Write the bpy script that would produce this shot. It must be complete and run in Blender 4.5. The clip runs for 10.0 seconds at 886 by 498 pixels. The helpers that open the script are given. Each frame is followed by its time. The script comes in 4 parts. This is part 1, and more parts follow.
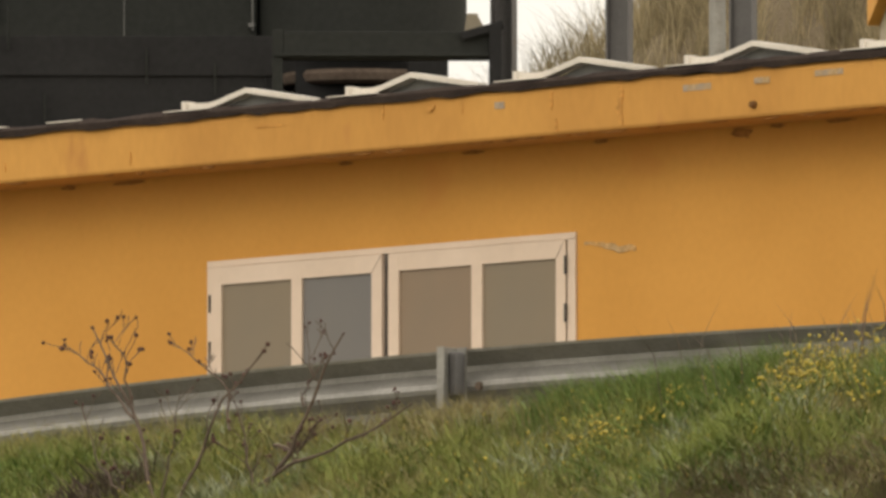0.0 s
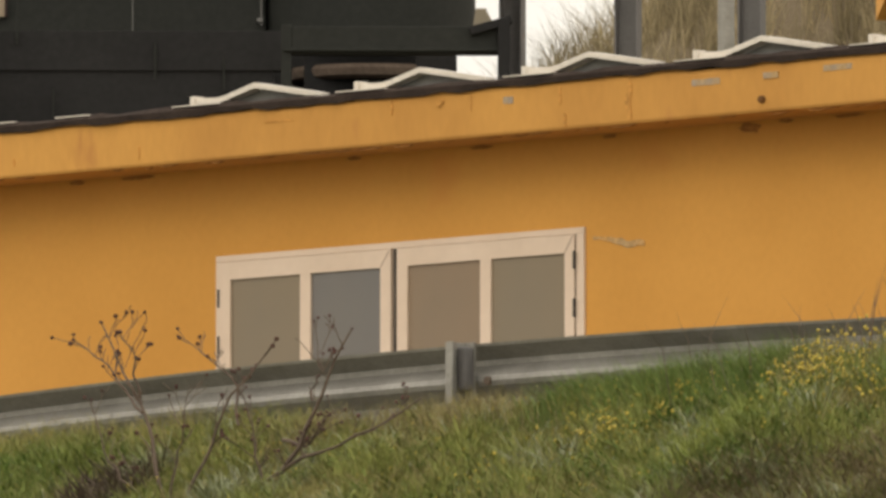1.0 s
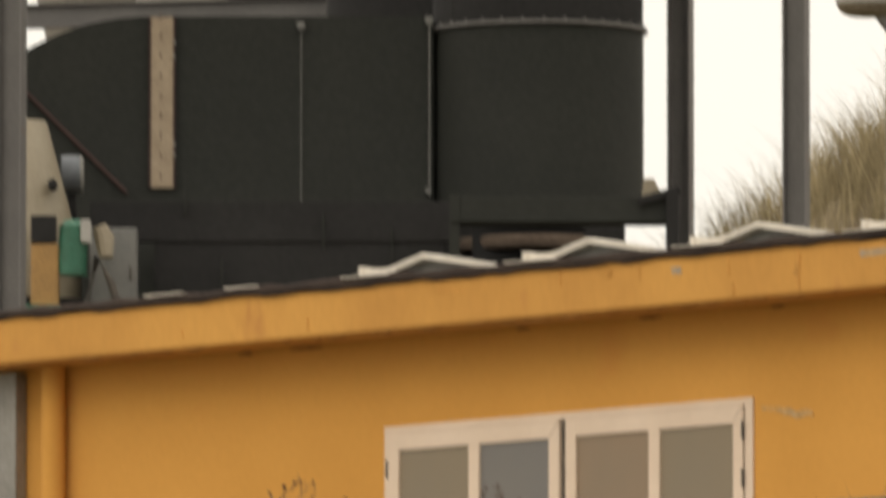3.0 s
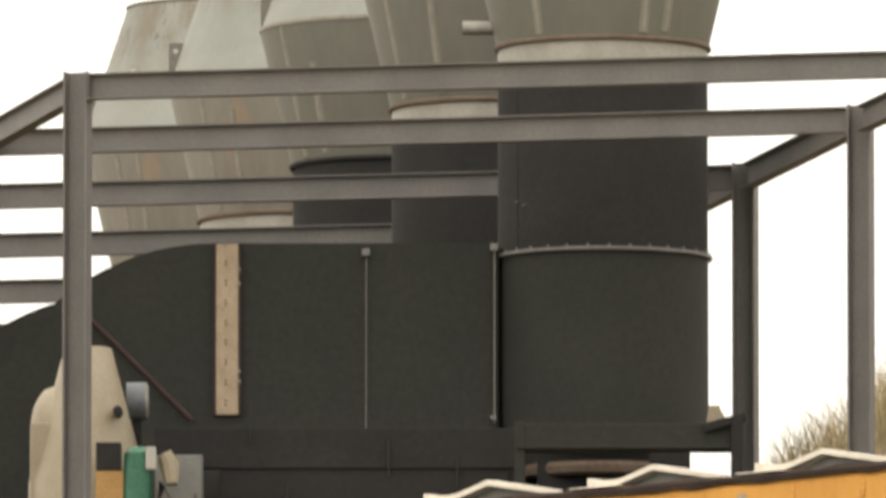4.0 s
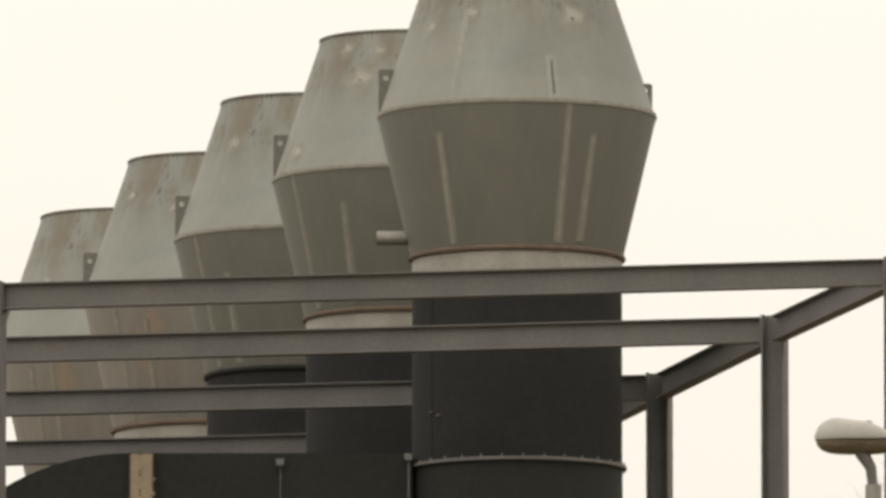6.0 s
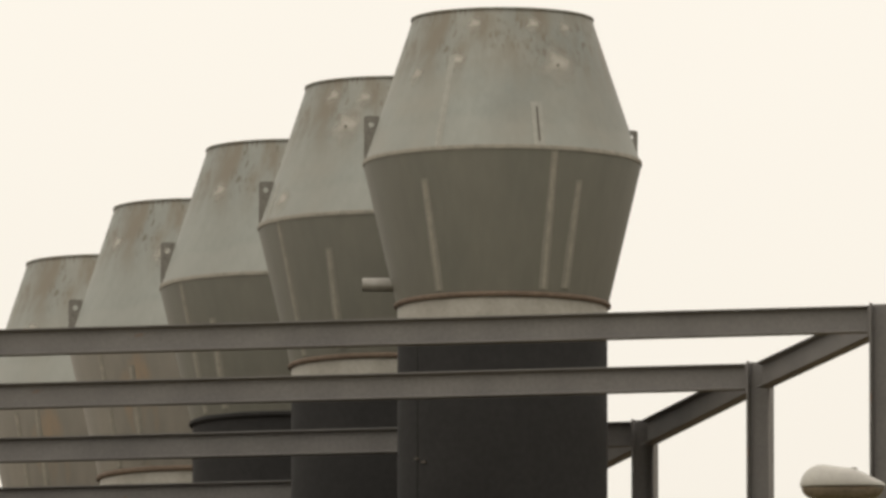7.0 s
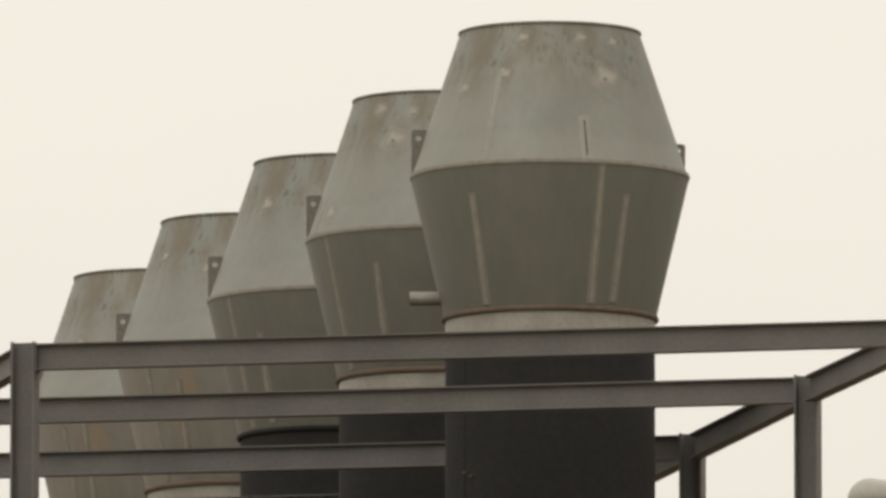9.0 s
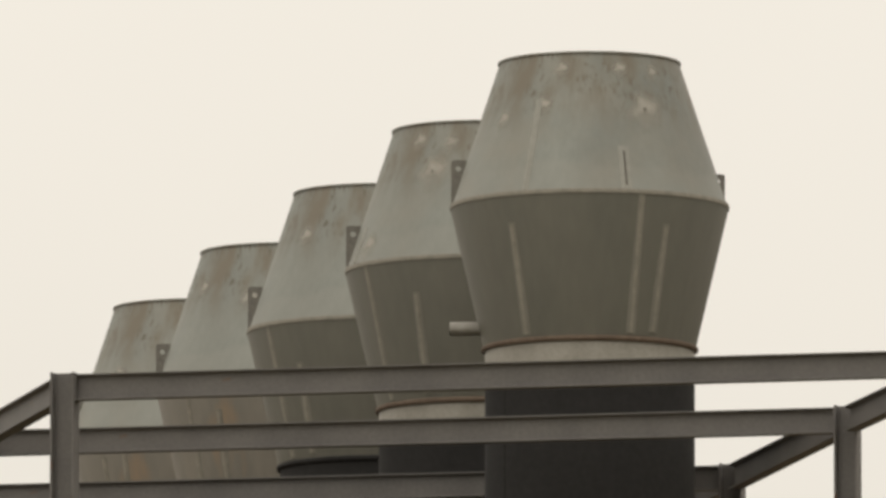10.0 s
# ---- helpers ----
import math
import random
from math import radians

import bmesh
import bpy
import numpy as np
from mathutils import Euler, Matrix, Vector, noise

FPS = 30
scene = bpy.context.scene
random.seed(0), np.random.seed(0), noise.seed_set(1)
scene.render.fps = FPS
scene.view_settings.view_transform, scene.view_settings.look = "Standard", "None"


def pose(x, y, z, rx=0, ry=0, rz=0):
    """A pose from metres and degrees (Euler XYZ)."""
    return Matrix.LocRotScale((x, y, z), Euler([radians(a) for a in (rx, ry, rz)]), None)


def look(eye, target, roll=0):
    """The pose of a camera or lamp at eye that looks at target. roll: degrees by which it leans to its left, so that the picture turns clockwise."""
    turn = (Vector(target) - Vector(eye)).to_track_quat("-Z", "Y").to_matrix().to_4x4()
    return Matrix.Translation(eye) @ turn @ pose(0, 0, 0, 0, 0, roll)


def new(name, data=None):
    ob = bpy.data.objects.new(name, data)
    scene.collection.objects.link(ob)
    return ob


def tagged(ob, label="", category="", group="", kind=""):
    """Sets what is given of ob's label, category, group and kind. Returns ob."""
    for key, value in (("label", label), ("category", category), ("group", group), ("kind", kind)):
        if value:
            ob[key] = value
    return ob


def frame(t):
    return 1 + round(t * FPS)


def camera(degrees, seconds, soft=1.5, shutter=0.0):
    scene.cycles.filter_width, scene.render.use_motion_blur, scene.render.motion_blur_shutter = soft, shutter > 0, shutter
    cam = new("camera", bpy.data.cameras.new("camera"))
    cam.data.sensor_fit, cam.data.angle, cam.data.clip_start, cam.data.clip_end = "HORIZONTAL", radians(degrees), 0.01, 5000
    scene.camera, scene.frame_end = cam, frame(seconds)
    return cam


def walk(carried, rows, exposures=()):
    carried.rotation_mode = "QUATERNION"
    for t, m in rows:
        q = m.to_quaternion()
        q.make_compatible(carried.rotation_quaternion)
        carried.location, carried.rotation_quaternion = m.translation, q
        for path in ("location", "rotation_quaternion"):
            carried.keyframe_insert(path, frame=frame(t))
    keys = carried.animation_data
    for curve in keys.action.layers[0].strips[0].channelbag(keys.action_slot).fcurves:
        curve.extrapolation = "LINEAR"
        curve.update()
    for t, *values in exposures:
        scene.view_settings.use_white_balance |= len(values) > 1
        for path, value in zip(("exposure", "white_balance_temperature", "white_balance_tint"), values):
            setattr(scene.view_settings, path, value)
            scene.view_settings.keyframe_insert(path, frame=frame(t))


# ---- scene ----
EYE = (0.0, 0.0, 0.0)
cam = camera(3.454, 10.0, soft=3.2, shutter=0.5)

# seconds, turn to the left and tilt up, in degrees
TURNS = [
    (0.0, -0.545, 4.550), (0.5, -0.549, 4.543), (1.0, -0.511, 4.530), (1.5, -0.474, 4.497),
    (2.0, -0.366, 4.520), (2.5, -0.121, 4.648), (2.8, 0.048, 4.908), (3.0, 0.148, 5.195), (3.2, 0.234, 5.449),
    (4.3, 0.420, 6.257), (4.5, 0.431, 6.392), (4.8, 0.471, 6.625), (5.0, 0.482, 6.722), (5.3, 0.384, 6.856),
    (5.5, 0.274, 6.901), (5.7, 0.169, 6.889), (6.8, 0.002, 7.037), (7.0, 0.009, 7.080), (7.5, 0.001, 7.070),
    (8.0, 0.025, 7.053), (8.5, 0.096, 7.101), (9.0, 0.196, 7.134), (9.5, 0.264, 7.178), (10.0, 0.352, 7.252)]
EXPOSURES = [(0.0, 0.12), (2.5, 0.1), (3.2, 0.1), (4.3, 0.78), (5.0, 0.7), (5.5, 0.24), (6.8, -0.11), (7.5, -0.13), (8.5, -0.2), (10.0, -0.26)]
walk(cam, [(t, pose(*EYE, 90 + tilt, 0, turn)) for t, turn, tilt in TURNS], EXPOSURES)

# ---- light: a bright overcast sky and a wide, weak sun ----
world = bpy.data.worlds.new("overcast_sky")
scene.world = world
world.use_nodes = True
wn, wl = world.node_tree.nodes, world.node_tree.links
wn.clear()
w_out, w_bg = wn.new("ShaderNodeOutputWorld"), wn.new("ShaderNodeBackground")
w_sky = wn.new("ShaderNodeTexSky")
w_sky.sky_type, w_sky.sun_disc = "NISHITA", False
w_sky.sun_elevation, w_sky.sun_rotation, w_sky.dust_density = radians(42), radians(250), 4.0
w_co, w_sep = wn.new("ShaderNodeTexCoord"), wn.new("ShaderNodeSeparateXYZ")
w_ramp = wn.new("ShaderNodeMapRange")
w_ramp.inputs["From Min"].default_value, w_ramp.inputs["From Max"].default_value = 0.0, 1.0
w_ramp.inputs["To Min"].default_value, w_ramp.inputs["To Max"].default_value = 0.97, 2.38
w_cloud = wn.new("ShaderNodeTexNoise")
w_cloud.inputs["Scale"].default_value, w_cloud.inputs["Detail"].default_value = 9.0, 3.0
w_soft = wn.new("ShaderNodeMapRange")
w_soft.inputs["To Min"].default_value, w_soft.inputs["To Max"].default_value = 0.94, 1.06
w_mul = wn.new("ShaderNodeMath")
w_mul.operation = "MULTIPLY"
w_col = wn.new("ShaderNodeMix")
w_col.data_type, w_col.blend_type = "RGBA", "MULTIPLY"
w_col.inputs["Factor"].default_value = 1.0
w_col.inputs["A"].default_value = (0.885, 0.823, 0.722, 1)
w_add = wn.new("ShaderNodeMix")
w_add.data_type, w_add.blend_type = "RGBA", "ADD"
w_add.inputs["Factor"].default_value = 0.012
wl.new(w_co.outputs["Generated"], w_sep.inputs[0])
wl.new(w_co.outputs["Generated"], w_cloud.inputs["Vector"])
wl.new(w_sep.outputs["Z"], w_ramp.inputs["Value"])
wl.new(w_cloud.outputs["Fac"], w_soft.inputs["Value"])
wl.new(w_ramp.outputs[0], w_mul.inputs[0])
wl.new(w_soft.outputs[0], w_mul.inputs[1])
wl.new(w_mul.outputs[0], w_col.inputs["B"])
wl.new(w_col.outputs["Result"], w_add.inputs["A"])
wl.new(w_sky.outputs[0], w_add.inputs["B"])
wl.new(w_add.outputs["Result"], w_bg.inputs["Color"])
wl.new(w_bg.outputs[0], w_out.inputs[0])

sun_data = bpy.data.lights.new("sun", "SUN")
sun_data.energy, sun_data.angle, sun_data.color = 0.3, radians(25), (1.0, 0.93, 0.82)
sun = new("sun", sun_data)
sun.matrix_world = look((-60, -10, 80), (0, 90, 0))


# ---- materials ----
def mat(name, a, b, rough=0.7, metal=0.0, scale=3.0, fine=40.0, bump=0.15, stretch=(1, 1, 1), speck=None,
        speck_at=0.62, speck_scale=12.0, island=0.0, tone=0.25, spec=0.4, dist=0.004):
    """A surface of two colours mixed by coarse noise, darkened by fine noise, with specks and relief."""
    m = bpy.data.materials.new(name)
    m.use_nodes = True
    n, l = m.node_tree.nodes, m.node_tree.links
    bs = n["Principled BSDF"]
    co, mp = n.new("ShaderNodeTexCoord"), n.new("ShaderNodeMapping")
    mp.inputs["Scale"].default_value = stretch
    l.new(co.outputs["Object"], mp.inputs["Vector"])

    def noisy(s, detail):
        q = n.new("ShaderNodeTexNoise")
        q.inputs["Scale"].default_value, q.inputs["Detail"].default_value = s, detail
        l.new(mp.outputs[0], q.inputs["Vector"])
        return q
    big, small = noisy(scale, 4), noisy(fine, 3)
    mix = n.new("ShaderNodeMix")
    mix.data_type = "RGBA"
    mix.inputs["A"].default_value, mix.inputs["B"].default_value = (*a, 1), (*b, 1)
    ramp = n.new("ShaderNodeMapRange")
    ramp.inputs["From Min"].default_value, ramp.inputs["From Max"].default_value = 0.32, 0.68
    l.new(big.outputs["Fac"], ramp.inputs["Value"])
    l.new(ramp.outputs[0], mix.inputs["Factor"])
    out = mix.outputs["Result"]
    shade = n.new("ShaderNodeMapRange")
    shade.inputs["From Min"].default_value, shade.inputs["From Max"].default_value = 0.3, 0.7
    shade.inputs["To Min"].default_value, shade.inputs["To Max"].default_value = 1 - tone, 1 + tone
    l.new(small.outputs["Fac"], shade.inputs["Value"])
    mul = n.new("ShaderNodeMix")
    mul.data_type, mul.blend_type = "RGBA", "MULTIPLY"
    mul.inputs["Factor"].default_value = 1
    l.new(out, mul.inputs["A"])
    l.new(shade.outputs[0], mul.inputs["B"])
    out = mul.outputs["Result"]
    if island:
        geo = n.new("ShaderNodeNewGeometry")
        hue = n.new("ShaderNodeMapRange")
        hue.inputs["To Min"].default_value, hue.inputs["To Max"].default_value = 1 - island, 1 + island
        l.new(geo.outputs["Random Per Island"], hue.inputs["Value"])
        mu = n.new("ShaderNodeMix")
        mu.data_type, mu.blend_type = "RGBA", "MULTIPLY"
        mu.inputs["Factor"].default_value = 1
        l.new(out, mu.inputs["A"])
        l.new(hue.outputs[0], mu.inputs["B"])
        out = mu.outputs["Result"]
    if speck:
        sp = noisy(speck_scale, 5)
        cut = n.new("ShaderNodeMapRange")
        cut.inputs["From Min"].default_value, cut.inputs["From Max"].default_value = speck_at, speck_at + 0.09
        l.new(sp.outputs["Fac"], cut.inputs["Value"])
        ms = n.new("ShaderNodeMix")
        ms.data_type = "RGBA"
        l.new(cut.outputs[0], ms.inputs["Factor"])
        l.new(out, ms.inputs["A"])
        ms.inputs["B"].default_value = (*speck, 1)
        out = ms.outputs["Result"]
    l.new(out, bs.inputs["Base Color"])
    bs.inputs["Roughness"].default_value, bs.inputs["Metallic"].default_value = rough, metal
    bs.inputs["Specular IOR Level"].default_value = spec
    if bump:
        bp = n.new("ShaderNodeBump")
        bp.inputs["Strength"].default_value, bp.inputs["Distance"].default_value = bump, dist
        l.new(small.outputs["Fac"], bp.inputs["Height"])
        l.new(bp.outputs[0], bs.inputs["Normal"])
    return m


M_PLASTER = mat("orange_plaster", (0.615, 0.312, 0.073), (0.53, 0.262, 0.058), 0.9, scale=0.9, fine=26, bump=0.1, tone=0.025,
                speck=(0.55, 0.255, 0.06), speck_at=0.66, speck_scale=1.6, spec=0.15)
M_FASCIA = mat("orange_fascia", (0.555, 0.287, 0.072), (0.475, 0.238, 0.06), 0.9, scale=2.2, fine=30, bump=0.25, tone=0.04,
               speck=(0.45, 0.215, 0.06), speck_at=0.66, speck_scale=5, stretch=(1, 1, 0.45), spec=0.2)
M_FELT = mat("roof_felt", (0.030, 0.022, 0.019), (0.046, 0.034, 0.028), 0.95, scale=6, fine=60, bump=0.5, spec=0.12)
M_DIRT = mat("mould_stain", (0.10, 0.045, 0.015), (0.2, 0.09, 0.02), 0.95, scale=20, fine=60)
M_MOULD = mat("brown_mould", (0.26, 0.115, 0.03), (0.36, 0.165, 0.04), 0.95, scale=20, fine=60)
M_SCAR = mat("repaired_plaster", (0.55, 0.30, 0.09), (0.42, 0.29, 0.15), 0.95, scale=9, fine=40)
M_STREAK = mat("brown_run_off", (0.45, 0.22, 0.052), (0.53, 0.26, 0.06), 0.95, scale=9, fine=50)
M_BARE = mat("bare_plaster", (0.30, 0.25, 0.20), (0.40, 0.27, 0.13), 0.95, scale=18, fine=80, tone=0.2)
M_FRAME = mat("cream_paint", (0.69, 0.555, 0.435), (0.635, 0.50, 0.38), 0.5, scale=2, fine=20, bump=0.0, tone=0.025)
M_SEAL = mat("dark_rubber", (0.05, 0.045, 0.04), (0.09, 0.075, 0.06), 0.8, scale=8)
M_JOINT = mat("joint_shadow", (0.36, 0.27, 0.2), (0.3, 0.22, 0.16), 0.8, scale=8)
M_GALV = mat("galvanised_steel", (0.30, 0.288, 0.262), (0.215, 0.205, 0.185), 0.5, 0.4, scale=5, fine=50, bump=0.1, tone=0.12,
             speck=(0.22, 0.17, 0.12), speck_at=0.72, speck_scale=7)
M_BEAM = mat("grey_primer_steel", (0.142, 0.135, 0.129), (0.113, 0.107, 0.104), 0.6, 0.1, scale=1.4, fine=24, bump=0.1, tone=0.1,
             speck=(0.15, 0.085, 0.05), speck_at=0.70, speck_scale=3.2)
M_BLACK = mat("black_painted_steel", (0.0208, 0.0203, 0.0204), (0.0262, 0.0256, 0.0254), 0.85, scale=0.9, fine=14, bump=0.08, tone=0.12, spec=0.14)
M_OLIVE = mat("dark_green_steel", (0.0228, 0.0242, 0.0214), (0.0270, 0.0282, 0.0246), 0.65, scale=0.8, fine=14, bump=0.08, tone=0.12, spec=0.14)
M_CREAMM = mat("cream_machine_paint", (0.25, 0.215, 0.155), (0.21, 0.175, 0.12), 0.45, scale=3, fine=30, tone=0.08)
M_GREEN = mat("green_machine_paint", (0.03, 0.12, 0.075), (0.02, 0.085, 0.05), 0.4, scale=6, fine=30)
M_CABINET = mat("grey_cabinet_paint", (0.165, 0.16, 0.15), (0.13, 0.13, 0.122), 0.5, scale=3, fine=30, tone=0.1)
M_WOODY = mat("pale_perforated_steel", (0.34, 0.27, 0.19), (0.27, 0.21, 0.145), 0.7, scale=4, fine=30, tone=0.12)
M_RUST = mat("rust", (0.095, 0.068, 0.05), (0.135, 0.10, 0.074), 0.9, scale=9, fine=50, bump=0.4)
M_WELD = mat("pale_weld_scale", (0.25, 0.232, 0.198), (0.20, 0.188, 0.16), 0.75, scale=9, fine=40, tone=0.12)
M_DULLRED = mat("dull_red_paint", (0.035, 0.018, 0.016), (0.05, 0.028, 0.024), 0.8, scale=6)
M_OCHRE = mat("ochre_paint", (0.33, 0.19, 0.06), (0.26, 0.15, 0.05), 0.6, scale=5)
M_TIDE = mat("pale_scale", (0.26, 0.258, 0.23), (0.235, 0.235, 0.21), 0.65, 0.1, scale=5, fine=16, bump=0, tone=0.06)
M_HALO = mat("weld_halo", (0.195, 0.188, 0.158), (0.165, 0.16, 0.135), 0.65, 0.1, scale=5, fine=16, bump=0, tone=0.06)
# lug steel darkened to carry the shade on the plates; bosses share it
M_LUG = mat("shaded_lug_steel", (0.16, 0.152, 0.135), (0.185, 0.175, 0.155), 0.7, 0.2, scale=8)
M_LAMP = mat("white_lamp_shell", (0.34, 0.33, 0.305), (0.28, 0.27, 0.25), 0.45, scale=4, fine=30, tone=0.06)
M_LAMPGLASS = mat("lamp_bowl", (0.16, 0.13, 0.10), (0.11, 0.09, 0.07), 0.2, scale=4, fine=30)
M_WHITE = mat("white_flashing", (0.66, 0.61, 0.54), (0.56, 0.51, 0.44), 0.5, scale=5, fine=40, tone=0.08)
M_BLUEGREY = mat("blue_grey_sheet", (0.11, 0.12, 0.135), (0.085, 0.095, 0.105), 0.5, scale=3, fine=30)
# pale road colour chosen to throw light up under the eave
M_ROAD = mat("bounce_concrete", (0.20, 0.18, 0.155), (0.165, 0.15, 0.13), 0.95, scale=1.5, fine=60, bump=0.5)
M_SOIL = mat("grassy_soil", (0.11, 0.115, 0.04), (0.16, 0.14, 0.065), 1.0, scale=1.2, fine=22, bump=1.0, tone=0.4, dist=0.05)
# higher up the hill the soil is dry and brown
_sn, _sl = M_SOIL.node_tree.nodes, M_SOIL.node_tree.links
_sb = _sn["Principled BSDF"]
_old = _sb.inputs["Base Color"].links[0].from_socket
_co, _sp, _mr, _mx = _sn.new("ShaderNodeTexCoord"), _sn.new("ShaderNodeSeparateXYZ"), _sn.new("ShaderNodeMapRange"), _sn.new("ShaderNodeMix")
_mx.data_type = "RGBA"
_mr.inputs["From Min"].default_value, _mr.inputs["From Max"].default_value = 110, 180
_sl.new(_co.outputs["Object"], _sp.inputs[0])
_sl.new(_sp.outputs["Y"], _mr.inputs["Value"])
_sl.new(_mr.outputs[0], _mx.inputs["Factor"])
_sl.new(_old, _mx.inputs["A"])
_mx.inputs["B"].default_value = (0.15, 0.115, 0.07, 1)
_sl.new(_mx.outputs["Result"], _sb.inputs["Base Color"])
M_GRASS = mat("green_grass", (0.17, 0.21, 0.042), (0.225, 0.235, 0.06), 0.75, scale=1.1, fine=9, bump=0, island=0.4, tone=0.2)
M_GRASS_DARK = mat("deep_green_grass", (0.085, 0.15, 0.026), (0.145, 0.19, 0.042), 0.75, scale=1.3, fine=9, bump=0, island=0.4, tone=0.2)
M_OLIVEGRASS = mat("olive_grass", (0.28, 0.24, 0.085), (0.22, 0.21, 0.066), 0.8, scale=1.6, fine=9, bump=0, island=0.4, tone=0.2)
M_PALE = mat("pale_weed", (0.27, 0.29, 0.19), (0.2, 0.22, 0.12), 0.8, scale=3, fine=12, bump=0, island=0.3)
M_BRUSH = mat("dry_brush", (0.21, 0.165, 0.095), (0.135, 0.105, 0.062), 0.9, scale=3, fine=12, bump=0, island=0.4)
M_DRY = mat("dry_grass", (0.33, 0.27, 0.13), (0.22, 0.19, 0.075), 0.85, scale=1.5, fine=9, bump=0, island=0.35, tone=0.2)
M_STRAW = mat("tall_straw", (0.45, 0.37, 0.22), (0.135, 0.11, 0.06), 0.9, scale=0.7, fine=6, bump=0, island=0.4, tone=0.2)
# thin straw lets the light of the sky through
_tn, _tl = M_STRAW.node_tree.nodes, M_STRAW.node_tree.links
_tr, _ms = _tn.new("ShaderNodeBsdfTranslucent"), _tn.new("ShaderNodeMixShader")
_tb = _tn["Principled BSDF"]
_ms.inputs[0].default_value = 0.5
_tl.new(_tb.inputs["Base Color"].links[0].from_socket, _tr.inputs["Color"])
_tl.new(_tb.outputs[0], _ms.inputs[1])
_tl.new(_tr.outputs[0], _ms.inputs[2])
_tl.new(_ms.outputs[0], _tn["Material Output"].inputs["Surface"])
M_FLOWER = mat("yellow_petals", (0.50, 0.38, 0.05), (0.40, 0.31, 0.06), 0.7, scale=6, fine=20, bump=0, island=0.3)
M_TWIG = mat("brown_twig", (0.085, 0.06, 0.045), (0.135, 0.098, 0.074), 0.9, scale=9, fine=60, bump=0.3)
M_SEED = mat("dark_seed_head", (0.045, 0.022, 0.018), (0.09, 0.04, 0.03), 0.95, scale=20, fine=90)
M_DEAD = mat("withered_leaves", (0.10, 0.075, 0.05), (0.065, 0.048, 0.035), 0.95, scale=5, fine=12, bump=0, island=0.4)
M_ROCK = mat("beige_rock", (0.42, 0.36, 0.27), (0.34, 0.29, 0.21), 0.95, scale=3, fine=20, bump=0.6)


def galvanised_cone(name, streak):
    """Weathered galvanised sheet: dull blotches, faint run-off bands, and a belt of dark drips at height streak."""
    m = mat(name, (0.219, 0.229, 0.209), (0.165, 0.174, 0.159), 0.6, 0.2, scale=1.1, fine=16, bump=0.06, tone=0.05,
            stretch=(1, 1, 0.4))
    n, l = m.node_tree.nodes, m.node_tree.links
    bs = n["Principled BSDF"]
    old = bs.inputs["Base Color"].links[0].from_socket
    co, sep = n.new("ShaderNodeTexCoord"), n.new("ShaderNodeSeparateXYZ")
    l.new(co.outputs["Object"], sep.inputs[0])
    mp, drip = n.new("ShaderNodeMapping"), n.new("ShaderNodeTexNoise")
    mp.inputs["Scale"].default_value = (13, 13, 3.4)
    drip.inputs["Scale"].default_value, drip.inputs["Detail"].default_value = 1.6, 4
    l.new(co.outputs["Object"], mp.inputs[0])
    l.new(mp.outputs[0], drip.inputs["Vector"])
    band = n.new("ShaderNodeMapRange")
    band.interpolation_type = "SMOOTHSTEP"
    band.inputs["From Min"].default_value, band.inputs["From Max"].default_value = streak - 0.45, streak
    l.new(sep.outputs["Z"], band.inputs["Value"])
    cut = n.new("ShaderNodeMapRange")
    cut.inputs["From Min"].default_value, cut.inputs["From Max"].default_value = 0.51, 0.64
    l.new(drip.outputs["Fac"], cut.inputs["Value"])
    both = n.new("ShaderNodeMath")
    both.operation = "MULTIPLY"
    lump, where = n.new("ShaderNodeTexNoise"), n.new("ShaderNodeMapRange")
    lump.inputs["Scale"].default_value = 2.1
    where.inputs["From Min"].default_value, where.inputs["From Max"].default_value = 0.36, 0.54
    l.new(co.outputs["Object"], lump.inputs["Vector"])
    l.new(lump.outputs["Fac"], where.inputs["Value"])
    gather = n.new("ShaderNodeMath")
    gather.operation = "MULTIPLY"
    l.new(band.outputs[0], gather.inputs[0])
    l.new(where.outputs[0], gather.inputs[1])
    l.new(gather.outputs[0], both.inputs[0])
    l.new(cut.outputs[0], both.inputs[1])
    mix = n.new("ShaderNodeMix")
    mix.data_type = "RGBA"
    l.new(both.outputs[0], mix.inputs["Factor"])
    l.new(old, mix.inputs["A"])
    mix.inputs["B"].default_value = (0.098, 0.085, 0.062, 1)
    tide = n.new("ShaderNodeMapRange")
    tide.interpolation_type = "SMOOTHSTEP"
    tide.inputs["From Min"].default_value, tide.inputs["From Max"].default_value = 0.42, 0.30
    wav, lift = n.new("ShaderNodeTexNoise"), n.new("ShaderNodeMath")
    wav.inputs["Scale"].default_value, wav.inputs["Detail"].default_value = 1.4, 3
    l.new(co.outputs["Object"], wav.inputs["Vector"])
    lift.operation = "MULTIPLY_ADD"
    lift.inputs[1].default_value, lift.inputs[2].default_value = 0.5, -0.22
    l.new(wav.outputs["Fac"], lift.inputs[0])
    sm = n.new("ShaderNodeMath")
    l.new(sep.outputs["Z"], sm.inputs[0])
    l.new(lift.outputs[0], sm.inputs[1])
    l.new(sm.outputs[0], tide.inputs["Value"])
    half = n.new("ShaderNodeMath")
    half.operation = "MULTIPLY"
    half.inputs[1].default_value = 0.3
    l.new(tide.outputs[0], half.inputs[0])
    pale = n.new("ShaderNodeMix")
    pale.data_type = "RGBA"
    l.new(half.outputs[0], pale.inputs["Factor"])
    l.new(mix.outputs["Result"], pale.inputs["A"])
    pale.inputs["B"].default_value = (0.26, 0.26, 0.235, 1)
    info, cast, tan = n.new("ShaderNodeObjectInfo"), n.new("ShaderNodeMath"), n.new("ShaderNodeMix")
